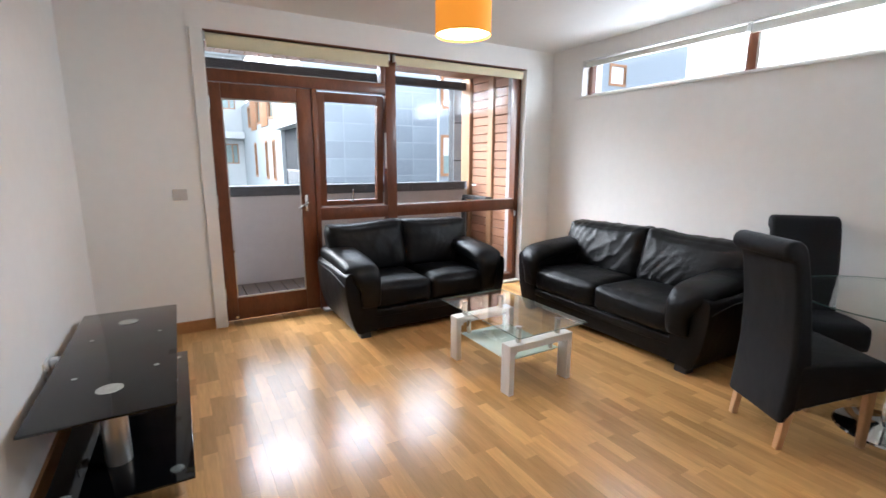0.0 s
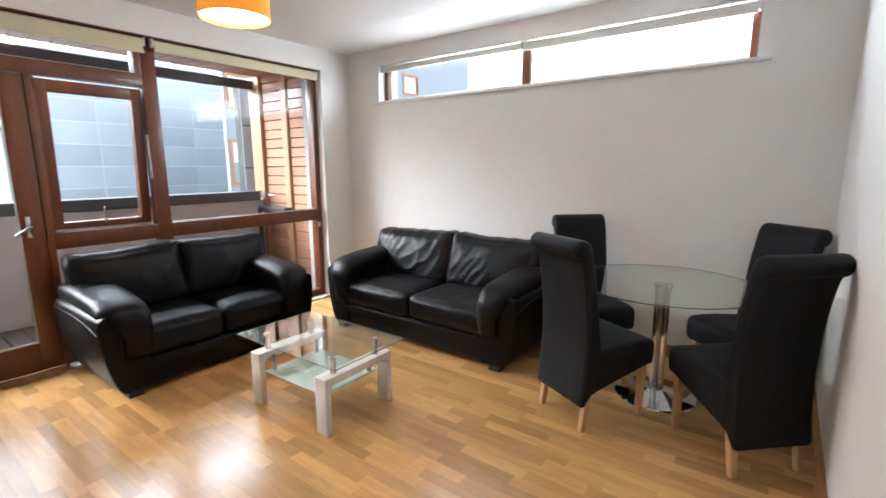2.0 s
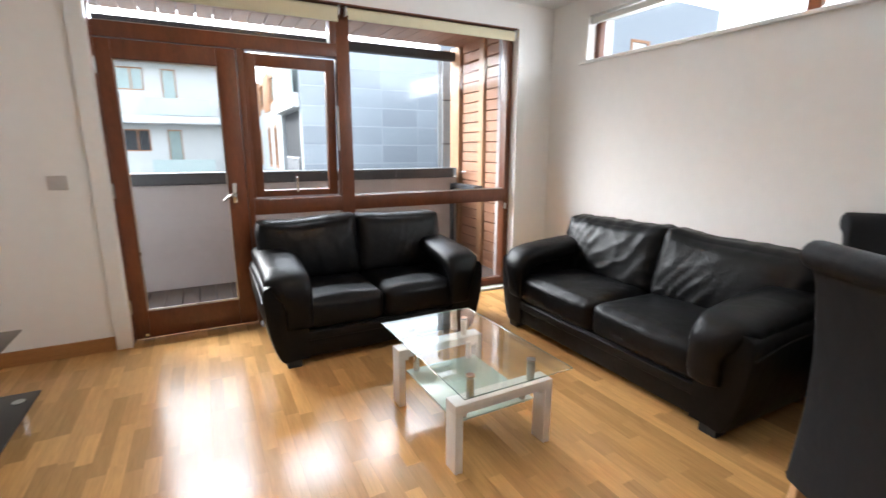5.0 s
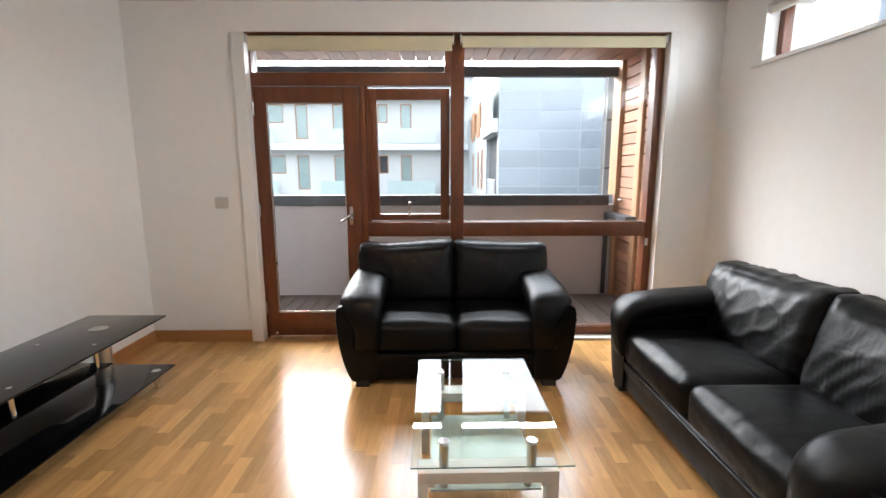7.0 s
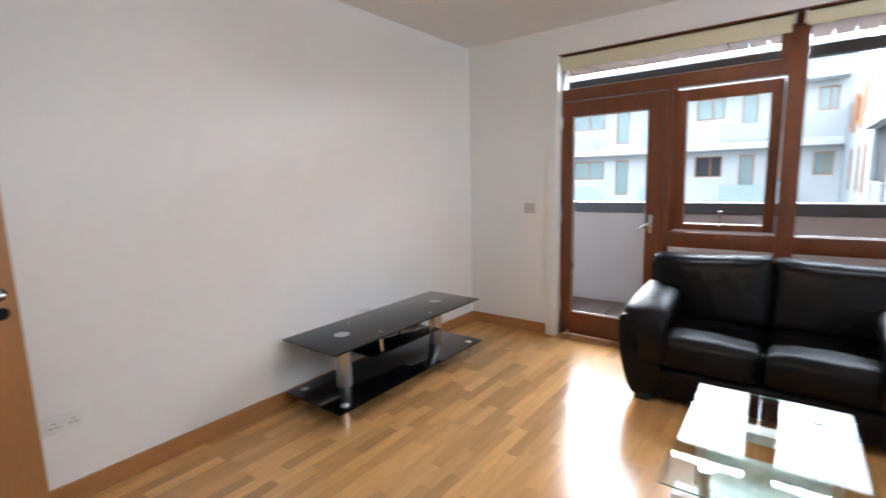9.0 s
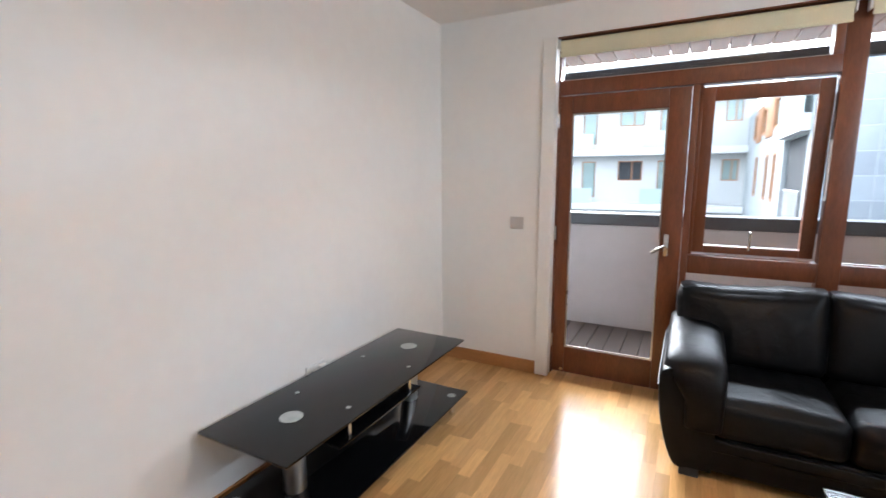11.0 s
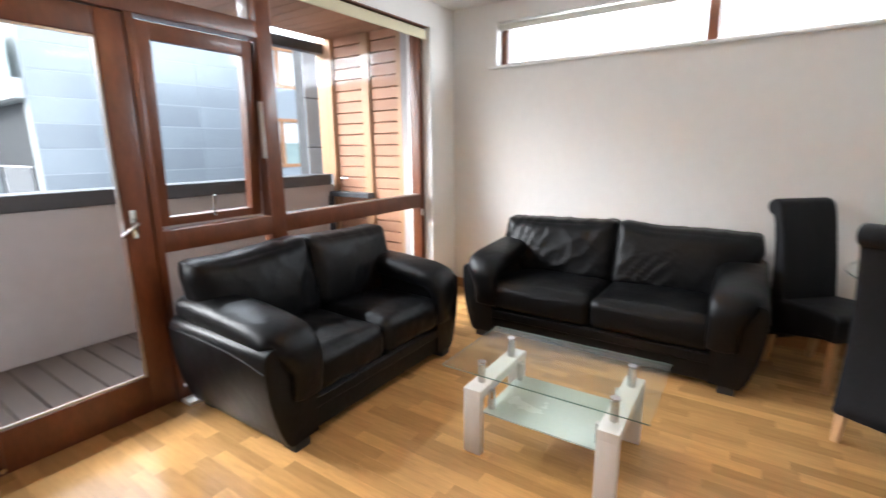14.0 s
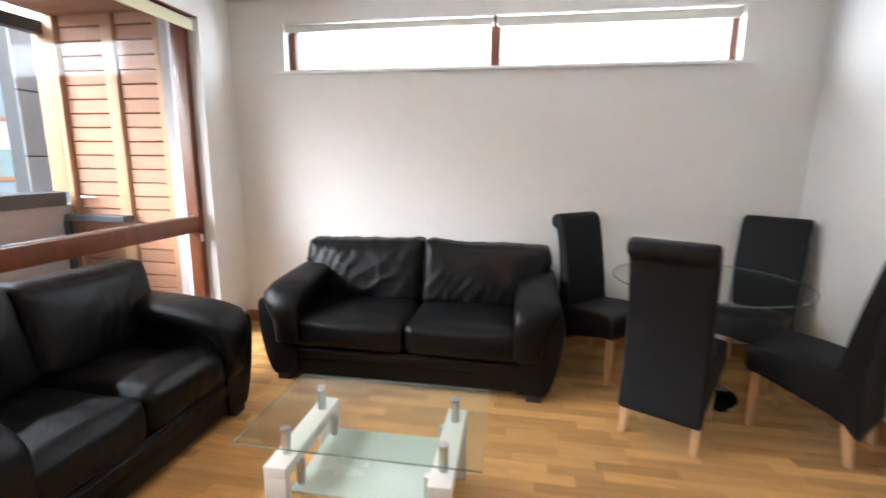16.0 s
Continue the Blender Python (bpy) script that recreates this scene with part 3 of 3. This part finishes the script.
        bmesh.ops.rotate(bm, verts=bm.verts, cent=(0, 0, 0), matrix=Matrix.Rotation(side * 0.035, 3, "Y"))
        bmesh.ops.translate(bm, verts=bm.verts, vec=(side * (wb / 2 - 0.002), 0.235, 0.64 if width < 1.8 else 0.622))
        part("back_cushion", bm, LEATHER, s, "slumped creased leather back cushion", 60)
        for y in (-0.38, 0.34):
            one_box("foot", DARK, s, side * (half - 0.165) - 0.045, side * (half - 0.165) + 0.045, y - 0.045, y + 0.045, 0, 0.052, 0.004)
    return s


sofa(pose(2.204, 4.01, 0, 0, 0, 0), 1.575, "black leather two-seat sofa in front of the balcony window", 2.0, 0.012)
sofa(pose(3.69, 2.735, 0, 0, 0, -90), 1.96, "wider black leather two-seat sofa along the wall", 7.0, 0.019)

# ---- coffee table ----
ct = thing("coffee_table", "glass coffee table with white leg frames and chrome posts", "coffee table", pose(2.268, 2.583, 0, 0, 0, 0.8))


def glass_sheet(name, parent, bm, label):
    ob = part(name, bm, [TABLE_GLASS, GLASS_EDGE], parent, label, 0)
    for f in ob.data.polygons:
        f.material_index = 0 if abs(f.normal.z) > 0.5 else 1
    return ob


bm = bmesh.new()
box(bm, -0.283, 0.283, -0.455, 0.455, 0.420, 0.429, 0.002, 1)
glass_sheet("tabletop", ct, bm, "clear glass top with green edge")
for side in (-1, 1):
    y0, y1 = sorted((side * 0.262, side * 0.350))
    one_box("crossbar", WHITE_WOOD, ct, -0.262, 0.262, y0, y1, 0.284, 0.330, 0.003)
    ym = (y0 + y1) / 2
    for e in (-1, 1):
        x0, x1 = sorted((e * 0.224, e * 0.262))
        one_box("leg", WHITE_WOOD, ct, x0, x1, y0 + 0.001, y1 - 0.001, 0, 0.285, 0.003)
        one_rod("post", STEEL, ct, (e * 0.165, ym, 0.330), (e * 0.165, ym, 0.420), 0.018)
        one_rod("cap", CHROME, ct, (e * 0.165, ym, 0.4292), (e * 0.165, ym, 0.433), 0.021)
        one_rod("hanger", STEEL, ct, (e * 0.165, ym - side * 0.055, 0.19), (e * 0.165, ym - side * 0.055, 0.30), 0.016)
        one_box("gusset", WHITE_WOOD, ct, *sorted((e * 0.198, e * 0.226)), y0 + 0.012, y1 - 0.012, 0.262, 0.2845, 0.003)
one_box("shelf", FROSTED, ct, -0.215, 0.215, -0.275, 0.275, 0.198, 0.206, 0.002, "frosted glass shelf")

# ---- television stand ----
tv = thing("television_stand", "low black glass television stand with two steel columns", "tv stand", pose(-0.003, 2.95, 0))
one_box("tabletop", BLACK_GLASS, tv, -0.257, 0.257, -0.757, 0.757, 0.456, 0.467, 0.003, "glossy black glass top")
one_box("base_shelf", BLACK_GLASS, tv, -0.235, 0.292, -0.775, 0.745, 0.112, 0.122, 0.003, "glossy black glass base shelf")
one_box("middle_shelf", BLACK_GLASS, tv, -0.20, 0.20, -0.40, 0.30, 0.318, 0.327, 0.003, "small black glass shelf")
for y in (-0.485, 0.49):
    one_rod("column", STEEL, tv, (0, y, 0.0), (0, y, 0.456), 0.051, "brushed steel column", seg=40)
    one_rod("disc", DISC, tv, (0, y, 0.467), (0, y, 0.4685), 0.052, "round polished cap")
for x in (-0.15, 0.17):
    for y in (-0.30, 0.22):
        one_rod("rod", CHROME, tv, (x, y, 0.327), (x, y, 0.456), 0.011)
        one_rod("disc", DISC, tv, (x, y, 0.467), (x, y, 0.4685), 0.012)
for x in (-0.17, 0.225):
    for y in (-0.68, 0.64):
        one_rod("foot", CHROME, tv, (x, y, 0.0), (x, y, 0.112), 0.02)
        one_rod("disc", DISC, tv, (x, y, 0.122), (x, y, 0.1235), 0.028)

# ---- dining table ----
dt = thing("dining_table", "round glass dining table on a chrome pedestal", "dining table", pose(3.59, 0.905, 0))
bm = bmesh.new()
turned(bm, [(0.537, 0.738), (0.540, 0.741), (0.540, 0.747), (0.537, 0.750)], 96)
glass_sheet("tabletop", dt, bm, "round clear glass top with green edge")
bm = bmesh.new()
turned(bm, [(0.245, 0.0), (0.247, 0.006), (0.24, 0.014), (0.16, 0.026), (0.08, 0.05), (0.05, 0.062)], 64)
part("base", bm, CHROME, dt, "domed chrome foot plate")
for i in range(3):
    a = i * 2 * math.pi / 3 + 0.3
    one_rod("tube", CHROME, dt, (0.03 * math.cos(a), 0.03 * math.sin(a), 0.05), (0.03 * math.cos(a), 0.03 * math.sin(a), 0.736), 0.019)
one_rod("collar", CHROME, dt, (0, 0, 0.723), (0, 0, 0.7375), 0.055)


# ---- dining chairs ----
def side_cut(bm, outline, width_of, edge=0.02):
    """A slab with the side outline (y, z), rounded at both flanks."""
    rings = []
    cy = sum(p.x for p in outline) / len(outline)
    total = len(outline)
    for s, inset in ((-1, edge), (-0.985, edge * 0.5), (-0.95, edge * 0.12), (-0.88, 0), (-0.45, 0), (0, 0), (0.45, 0), (0.88, 0), (0.95, edge * 0.12), (0.985, edge * 0.5), (1, edge)):
        ring = []
        for k, p in enumerate(outline):
            a, b = outline[k - 1], outline[(k + 1) % total]
            t = (b - a)
            nrm = Vector((t.y, -t.x)).normalized() if t.length else Vector((0, 0))
            q = p + nrm * inset
            x = s * width_of(p) / 2
            ring.append(bm.verts.new((x, q.x + 0.003 * noise.noise(Vector((x * 9, q.x * 7, q.y * 7))), q.y)))
        rings.append(ring)
    for a, b in zip(rings, rings[1:]):
        for i in range(total):
            bm.faces.new((a[i], a[(i + 1) % total], b[(i + 1) % total], b[i]))
    bm.faces.new(rings[0])
    bm.faces.new(rings[-1])


def dining_chair(at, label):
    c = thing("dining_chair", label, "chair", at, "chairs round the dining table")
    back = smoothed([(0.115, 0.42), (0.135, 0.55), (0.165, 0.75), (0.205, 0.95), (0.225, 1.035), (0.255, 1.075), (0.30, 1.085), (0.335, 1.06), (0.338, 1.02), (0.315, 0.99), (0.288, 0.975), (0.268, 0.90), (0.240, 0.70), (0.232, 0.50), (0.240, 0.33), (0.252, 0.165), (0.225, 0.162), (0.20, 0.185), (0.17, 0.22), (0.13, 0.26)], 4)
    bm = bmesh.new()
    side_cut(bm, back, lambda p: 0.405 - 0.004 * max(0, min(1, (p.y - 0.95) / 0.1)) - 0.004 * math.sin(max(0, min(1, (p.y - 0.2) / 0.8)) * math.pi))
    part("backrest", bm, COVER, c, smooth=50)
    seat = smoothed([(-0.245, 0.325), (-0.262, 0.36), (-0.262, 0.44), (-0.245, 0.472), (-0.20, 0.484), (-0.05, 0.482), (0.10, 0.468), (0.17, 0.46), (0.19, 0.40), (0.19, 0.25), (0.165, 0.215), (0.08, 0.262), (-0.05, 0.305), (-0.15, 0.322)], 4)
    bm = bmesh.new()
    side_cut(bm, seat, lambda p: 0.412 + 0.035 * max(0, min(1, (0.1 - p.x) / 0.3)))
    part("seat", bm, COVER, c, smooth=50)
    for side in (-1, 1):
        for y, top, kick in ((-0.215, 0.345, 0.0), (0.195, 0.21, 0.03)):
            bm = bmesh.new()
            for v in box(bm, -0.021, 0.021, -0.021, 0.021, 0, top):
                u = 1 - v.co.z / top
                v.co.x = v.co.x * (1 - 0.22 * u) + side * 0.175
                v.co.y = v.co.y * (1 - 0.22 * u) + y + kick * u
            bmesh.ops.bevel(bm, geom=list(bm.edges), offset=0.003, segments=2, affect="EDGES")
            part("leg", bm, BEECH, c, "pale beech tapered leg")
    return c


one_chair = dining_chair(pose(3.172, 1.185, 0, 0, 0, 62), "black covered roll-top dining chair with its back to the room")
for x, y, turn, text in ((3.220, 0.448, 133.5, "black covered roll-top dining chair close to the plain wall"),
                         (3.868, 1.452, -47.2, "black covered roll-top dining chair beside the sofa"),
                         (3.93, 0.464, 231.3, "black covered roll-top dining chair in the room corner")):
    tagged(copy_thing(one_chair, pose(x, y, 0, 0, 0, turn)), text)

# ---- balcony ----
bm = bmesh.new()
box(bm, -0.7, 4.22, 5.985, 6.22, -0.3, 1.03)
structure("balcony_parapet", bm, RENDER_WALL, "pale rendered balcony parapet")
bm = bmesh.new()
box(bm, -0.7, 4.03, 5.955, 6.25, 1.03, 1.145, 0.006)
structure("balcony_coping", bm, CAP, "dark grey metal coping on the parapet")
bm = bmesh.new()
box(bm, 3.985, 4.10, 5.36, 5.953, 0.90, 0.955, 0.005)
box(bm, 3.995, 4.03, 5.93, 5.983, 0.0, 0.90)
structure("balcony_ledge", bm, CAP, "dark grey metal ledge at the balcony corner")
bm = bmesh.new()
box(bm, -0.9, -0.7, 4.70, 6.22, -0.3, 2.9)
box(bm, 4.30, 4.50, 4.70, 6.22, -0.3, 2.9)
box(bm, 3.89, 4.30, 4.702, 4.78, -0.1, 2.62)
structure("balcony_side_wall", bm, RENDER_WALL, "pale rendered side walls of the balcony")
bm = bmesh.new()
box(bm, -0.7, 4.30, 4.64, 5.985, -0.3, -0.05)
structure("balcony_slab", bm, CAP, "balcony slab below the decking")
bm = bmesh.new()
box(bm, -0.7, 4.22, 6.03, 6.13, 2.45, 2.55, 0.005)
structure("balcony_beam", bm, CAP, "dark grey steel beam at the balcony edge")
bm = bmesh.new()
x = -0.7
while x < 4.2:
    box(bm, x + 0.004, x + 0.146, 4.70, 6.0, 2.60, 2.625, 0.003, 1)
    x += 0.150
structure("balcony_soffit", bm, SOFFIT_WOOD, "cedar boarded balcony soffit")
bm = bmesh.new()
box(bm, -0.9, 4.5, 4.70, 5.95, 2.63, 2.9)
structure("balcony_roof_slab", bm, CAP, "slab above the balcony soffit")

screen = thing("cedar_screen", "cedar boarded screen with horizontal boards between posts", "screen", kind="structure")
for y0, y1, x0 in ((4.79, 4.925, 4.11), (4.93, 5.01, 4.10), (5.385, 5.495, 4.10), (5.93, 5.982, 4.085)):
    one_box("post", CEDAR_POST, screen, x0, 4.20, y0, y1, -0.05, 2.595, 0.004)
bm = bmesh.new()
box(bm, 4.085, 4.20, 5.984, 6.15, 1.147, 2.60, 0.004)
part("post", bm, CEDAR_POST, screen)
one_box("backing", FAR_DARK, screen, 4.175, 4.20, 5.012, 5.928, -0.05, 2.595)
bm = bmesh.new()
rod(bm, (4.145, 5.86, 1.10), (4.095, 5.86, 1.10), 0.011, seg=14)
rod(bm, (4.098, 5.87, 1.10), (4.092, 5.73, 1.10), 0.010, seg=14)
box(bm, 4.138, 4.146, 5.835, 5.885, 1.02, 1.16, 0.003)
part("lever_handle", bm, CHROME, screen, "chrome lever handle on the boarded door")

# ---- far buildings ----
white_house = thing("apartment_building", "pale apartment block with white balcony bands across the court", "building")
holes, rows = [], ((0.25, 2.35), (3.33, 5.42), (-2.8, -0.7))
spots = ((-16.5, 1.4, 0), (-14.2, 0.8, 1), (-12.2, 1.3, 0), (-9.6, 2.2, 0), (-6.69, 0.75, 1), (-4.4, 0.8, 1), (-2.36, 1.33, 0), (-0.25, 0.68, 1), (2.85, 0.78, 0))
for z0, z1 in rows:
    for x0, w, tall in spots:
        holes.append((x0, x0 + w, z0 if tall else z1 - 1.12, z1))
bm = bmesh.new()
with_openings(bm, "x", 30.0, 30.4, -20, 4.2, -9, 7.2, holes)
part("wall", bm, PALE_FACADE, white_house, smooth=0)
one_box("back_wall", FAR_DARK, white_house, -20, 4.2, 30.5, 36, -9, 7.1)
for z0, z1 in rows:
    one_box("balcony_band", FAR_WHITE, white_house, -20, 3.9, 28.9, 30.0, z1 + 0.28, z1 + 0.64, 0.02, "white concrete balcony band")
    for x0, x1 in ((-15.5, -12.6), (-9.9, -7.6), (-5.0, -3.6), (-1.0, 1.9)):
        one_box("balustrade", BALUSTRADE, white_house, x0, x1, 28.93, 28.97, z0 - 0.28, z0 + 0.55, 0, "pale green glass balustrade")
    for x0, w, tall in spots:
        za = z0 if tall else z1 - 1.12
        win = new("window")
        win.parent = white_house
        bm = bmesh.new()
        t = 0.06
        for b in ((x0, x0 + t, za, z1), (x0 + w - t, x0 + w, za, z1), (x0 + t, x0 + w - t, za, za + t), (x0 + t, x0 + w - t, z1 - t, z1)) + (() if tall else ((x0 + w * 0.55, x0 + w * 0.55 + t, za + t, z1 - t),)):
            box(bm, b[0], b[1], 30.05, 30.15, b[2], b[3])
        part("window_frame", bm, FAR_TIMBER, win, smooth=0)
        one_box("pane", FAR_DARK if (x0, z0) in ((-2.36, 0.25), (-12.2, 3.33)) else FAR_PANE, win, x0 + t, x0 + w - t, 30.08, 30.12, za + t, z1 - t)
one_box("roof", FAR_WHITE, white_house, -20.3, 4.4, 29.2, 36.2, 7.2, 7.5, 0.03)

grey_house = thing("grey_building", "grey panel-clad building close to the balcony", "building")
gx, gy = 3.94, 15.2
bm = bmesh.new()
holes = [(15.5, 18.9, 0.2, 2.55), (20.2, 20.9, 0.6, 2.3), (22.0, 22.7, 0.6, 2.3), (25.2, 25.9, 0.6, 2.3), (20.2, 21.3, 3.1, 4.2), (23.4, 24.5, 3.1, 4.2), (26.5, 27.5, 3.1, 4.2)]
with_openings(bm, "y", gx, gx + 0.3, gy, 30.0, -9, 4.45, holes)
box(bm, gx + 0.3, 14, gy, gy + 0.3, -9, 4.45)
part("wall", bm, SIDE_FACADE, grey_house, smooth=0)
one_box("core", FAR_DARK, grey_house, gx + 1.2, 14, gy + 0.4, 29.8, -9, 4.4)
one_box("loggia_shade", FAR_DARK, grey_house, gx + 0.13, gx + 0.5, 15.42, 18.98, 0.0, 2.6, 0, "dark block standing in for the shade inside the loggia")
for y0, y1, z0, z1 in holes[1:]:
    win = new("window")
    win.parent = grey_house
    bm = bmesh.new()
    t = 0.1
    for b in ((y0, y0 + t, z0, z1), (y1 - t, y1, z0, z1), (y0 + t, y1 - t, z0, z0 + t), (y0 + t, y1 - t, z1 - t, z1)):
        box(bm, gx - 0.02, gx + 0.12, b[0], b[1], b[2], b[3])
    part("window_frame", bm, FAR_TIMBER, win, smooth=0)
    one_box("pane", FAR_PANE, win, gx + 0.05, gx + 0.09, y0 + t, y1 - t, z0 + t, z1 - t)
for y0, y1, z0, z1 in ((19.3, 20.1, 2.9, 4.4), (21.5, 23.2, 2.9, 4.4), (24.7, 26.3, 2.9, 4.4)):
    one_box("timber_panel", FAR_TIMBER, grey_house, gx - 0.04, gx - 0.002, y0, y1, z0, z1, 0.005, "orange timber cladding panel")
one_box("balcony_box", FAR_WHITE, grey_house, gx - 0.22, gx - 0.003, 15.3, 19.0, 2.58, 3.0, 0.02, "white balcony band")
one_box("balustrade", BALUSTRADE, grey_house, gx - 0.20, gx - 0.17, 15.35, 18.95, 3.0, 4.05)
bm = bmesh.new()
for i in range(12):
    rod(bm, (gx - 0.06, 15.7 + i * 0.18, 0.2), (gx - 0.06, 15.7 + i * 0.18, 1.1), 0.012, seg=6)
rod(bm, (gx - 0.06, 15.6, 1.1), (gx - 0.06, 17.8, 1.1), 0.02, seg=6)
part("railing", bm, FAR_WHITE, grey_house, "white metal railing")

wing = thing("grey_wing", "grey clad wing with orange-framed windows beyond the screen", "building")
wx, wy = 6.2, 10.6
holes_wing = [(6.24, 7.48, 1.05, 2.09), (6.24, 7.48, 2.72, 3.55), (12.2, 12.95, 3.75, 4.4)]
bm = bmesh.new()
with_openings(bm, "x", wy, wy + 0.12, wx, 11.0, -9, 3.72, holes_wing[:2])
with_openings(bm, "x", wy, wy + 0.3, 11.0, 16.0, -9, 5.6, holes_wing[2:])
box(bm, 15.75, 16.0, wy + 0.3, 14.0, -9, 5.6)
part("wall", bm, GREY_WALL, wing, smooth=0)
one_box("core", FAR_DARK, wing, wx + 0.4, 15.7, wy + 0.32, wy + 0.6, -9, 3.6)
one_box("roof_edge", FAR_WHITE, wing, wx - 0.02, 11.0, wy - 0.05, wy + 0.14, 3.72, 3.80, 0.01, "pale roof edge")
for x0, x1, z0, z1 in holes_wing:
    win = new("window")
    win.parent = wing
    bm = bmesh.new()
    t = 0.07
    for b in ((x0, x0 + t, z0, z1), (x1 - t, x1, z0, z1), (x0 + t, x1 - t, z0, z0 + t), (x0 + t, x1 - t, z1 - t, z1), (x0 + 0.66, x0 + 0.66 + t, z0 + t, z1 - t)):
        box(bm, b[0], b[1], wy - 0.03, wy + 0.1, b[2], b[3])
    part("window_frame", bm, FAR_TIMBER, win, smooth=0)
    one_box("pane", FAR_PANE, win, x0 + t, x1 - t, wy + 0.03, wy + 0.07, z0 + t, z1 - t)
    one_box("blind", FAR_WHITE, win, x0 + t, x1 - t, wy + 0.012, wy + 0.025, z0 + (0.5 if z0 < 2 else 0.12) * (z1 - z0), z1 - t, 0, "white roller blind drawn down")

fin = thing("cladding_fin", "dark grey clad wall end just past the balcony corner", "wall", kind="structure")
one_box("core", FAR_DARK, fin, 4.13, 4.85, 6.42, 6.60, -9, 2.60)

bm = bmesh.new()
box(bm, -1500, 1500, -1500, 1500, -9.2, -9.0)
structure("ground", bm, ASPHALT, "grey paved court far below")


# ---- pieces: boards, decking, cladding, floor strips ----
def piece_mesh(name, mats, chamfer, fall=0.2):
    """A unit block, its top edges eased."""
    c = chamfer
    v = [(0, 0, 0), (1, 0, 0), (1, 1, 0), (0, 1, 0), (0, 0, 1 - fall), (1, 0, 1 - fall), (1, 1, 1 - fall), (0, 1, 1 - fall), (c, c, 1), (1 - c, c, 1), (1 - c, 1 - c, 1), (c, 1 - c, 1)]
    f = [(0, 3, 2, 1), (0, 1, 5, 4), (1, 2, 6, 5), (2, 3, 7, 6), (3, 0, 4, 7), (4, 5, 9, 8), (5, 6, 10, 9), (6, 7, 11, 10), (7, 4, 8, 11), (8, 9, 10, 11)]
    me = bpy.data.meshes.new(name)
    me.from_pydata(v, [], f)
    me.materials.append(mats)
    return me


def piece(name, me, parent, m):
    ob = new(name, me)
    ob.parent = parent
    ob.matrix_basis = m
    return ob


def block(x, y, z, a, b, c, turn=None):
    m = Matrix.Translation((x, y, z))
    if turn:
        m = m @ turn
    return m @ Matrix.Diagonal((a, b, c, 1))


# cedar boards: the block's top looks to -x
me = piece_mesh("cedar_board", CEDAR, 0.04)
face_west = Matrix.Rotation(radians(-90), 4, "Y")
for y0, y1 in ((5.013, 5.382), (5.498, 5.927)):
    z = -0.04
    while z < 2.55:
        piece("board", me, screen, block(4.175, y0, z, 0.108, y1 - y0, 0.045 + random.uniform(0, 0.004), face_west))
        z += 0.116

# decking
deck = thing("balcony_deck", "weathered grey timber decking on the balcony", "decking", kind="structure")
me = piece_mesh("deck_board", DECK, 0.03)
x = -0.7
while x < 4.1:
    piece("plank", me, deck, block(x, 4.65, -0.05, 0.139, 1.33, 0.035 + random.uniform(0, 0.002)))
    x += 0.145

# grey cladding panels: the block's top looks to -y
me = piece_mesh("cladding_panel", GREY_PANEL, 0.01)
face_south = Matrix.Rotation(radians(90), 4, "X")
one_box("joint_sheet", GREY_JOINT, grey_house, gx + 0.01, 13.9, gy - 0.012, gy - 0.002, -2.5, 4.4)
z = -2.5
while z < 3.8:
    x = gx + 0.01
    while x < 12.5:
        piece("panel", me, grey_house, block(x + 0.012, gy - 0.012, z + 0.012, 1.232, 0.552, 0.008, face_south))
        x += 1.25
    z += 0.57
z = -2.5
while z < 3.2:
    for x0, x1 in ((7.49, 8.5), (8.5, 9.75), (9.75, 11.0)):
        piece("panel", me, wing, block(x0 + 0.006, wy - 0.002, z + 0.012, x1 - x0 - 0.012, 0.546, 0.012, face_south))
    z += 0.57
z = -2.54
while z < 2.4:
    piece("panel", me, fin, block(4.11, 6.42, z + 0.008, 0.74, 0.554, 0.014, face_south))
    z += 0.57

# oak strip floor
floor = thing("floor", "honey-coloured oak strip floor with a satin gloss", "floor", kind="structure")
one_box("subfloor", SUBFLOOR, floor, XL, XR, YB - 0.2, 4.70, -0.06, -0.006)
one_box("subfloor", SUBFLOOR, floor, XL, XTURN, YEND, YB - 0.2, -0.06, -0.006)
me = piece_mesh("oak_strip", OAK_OBJ, 0.003, 0.03)
STRIP, verts, faces, rng = 0.0695, [], [], random.Random(5)
x = XL
while x < XR - 0.005:
    w = min(STRIP, XR - x)
    y = YEND - rng.uniform(0, 0.4)
    while y < 4.70:
        ln = rng.uniform(0.24, 0.52)
        y0, y1 = max(y, YB - 0.1 if x > XTURN else YEND), min(y + ln, 4.70)
        y += ln
        if y1 - y0 < 0.02 or (x > XTURN and y1 < YB):
            continue
        z = -0.00015 * rng.random()
        if 0.35 < x < 3.1 and 1.35 < y0 < 3.5:
            piece("plank", me, floor, block(x + 0.0001, y0 + 0.0001, -0.006, w - 0.0002, y1 - y0 - 0.0002, 0.006 + z))
        else:
            k, c = len(verts), 0.0002
            verts += [(x, y0, -0.006), (x + w, y0, -0.006), (x + w, y1, -0.006), (x, y1, -0.006), (x + c, y0 + c, z), (x + w - c, y0 + c, z), (x + w - c, y1 - c, z), (x + c, y1 - c, z)]
            faces += [(k, k + 1, k + 5, k + 4), (k + 1, k + 2, k + 6, k + 5), (k + 2, k + 3, k + 7, k + 6), (k + 3, k, k + 4, k + 7), (k + 4, k + 5, k + 6, k + 7)]
    x += STRIP
me = bpy.data.meshes.new("oak_strips")
me.from_pydata(verts, [], faces)
me.materials.append(OAK_ISL)
rest = new("planks", me)
rest.parent = floor
tagged(rest, "oak strips over the rest of the floor", "", "", "stuff")
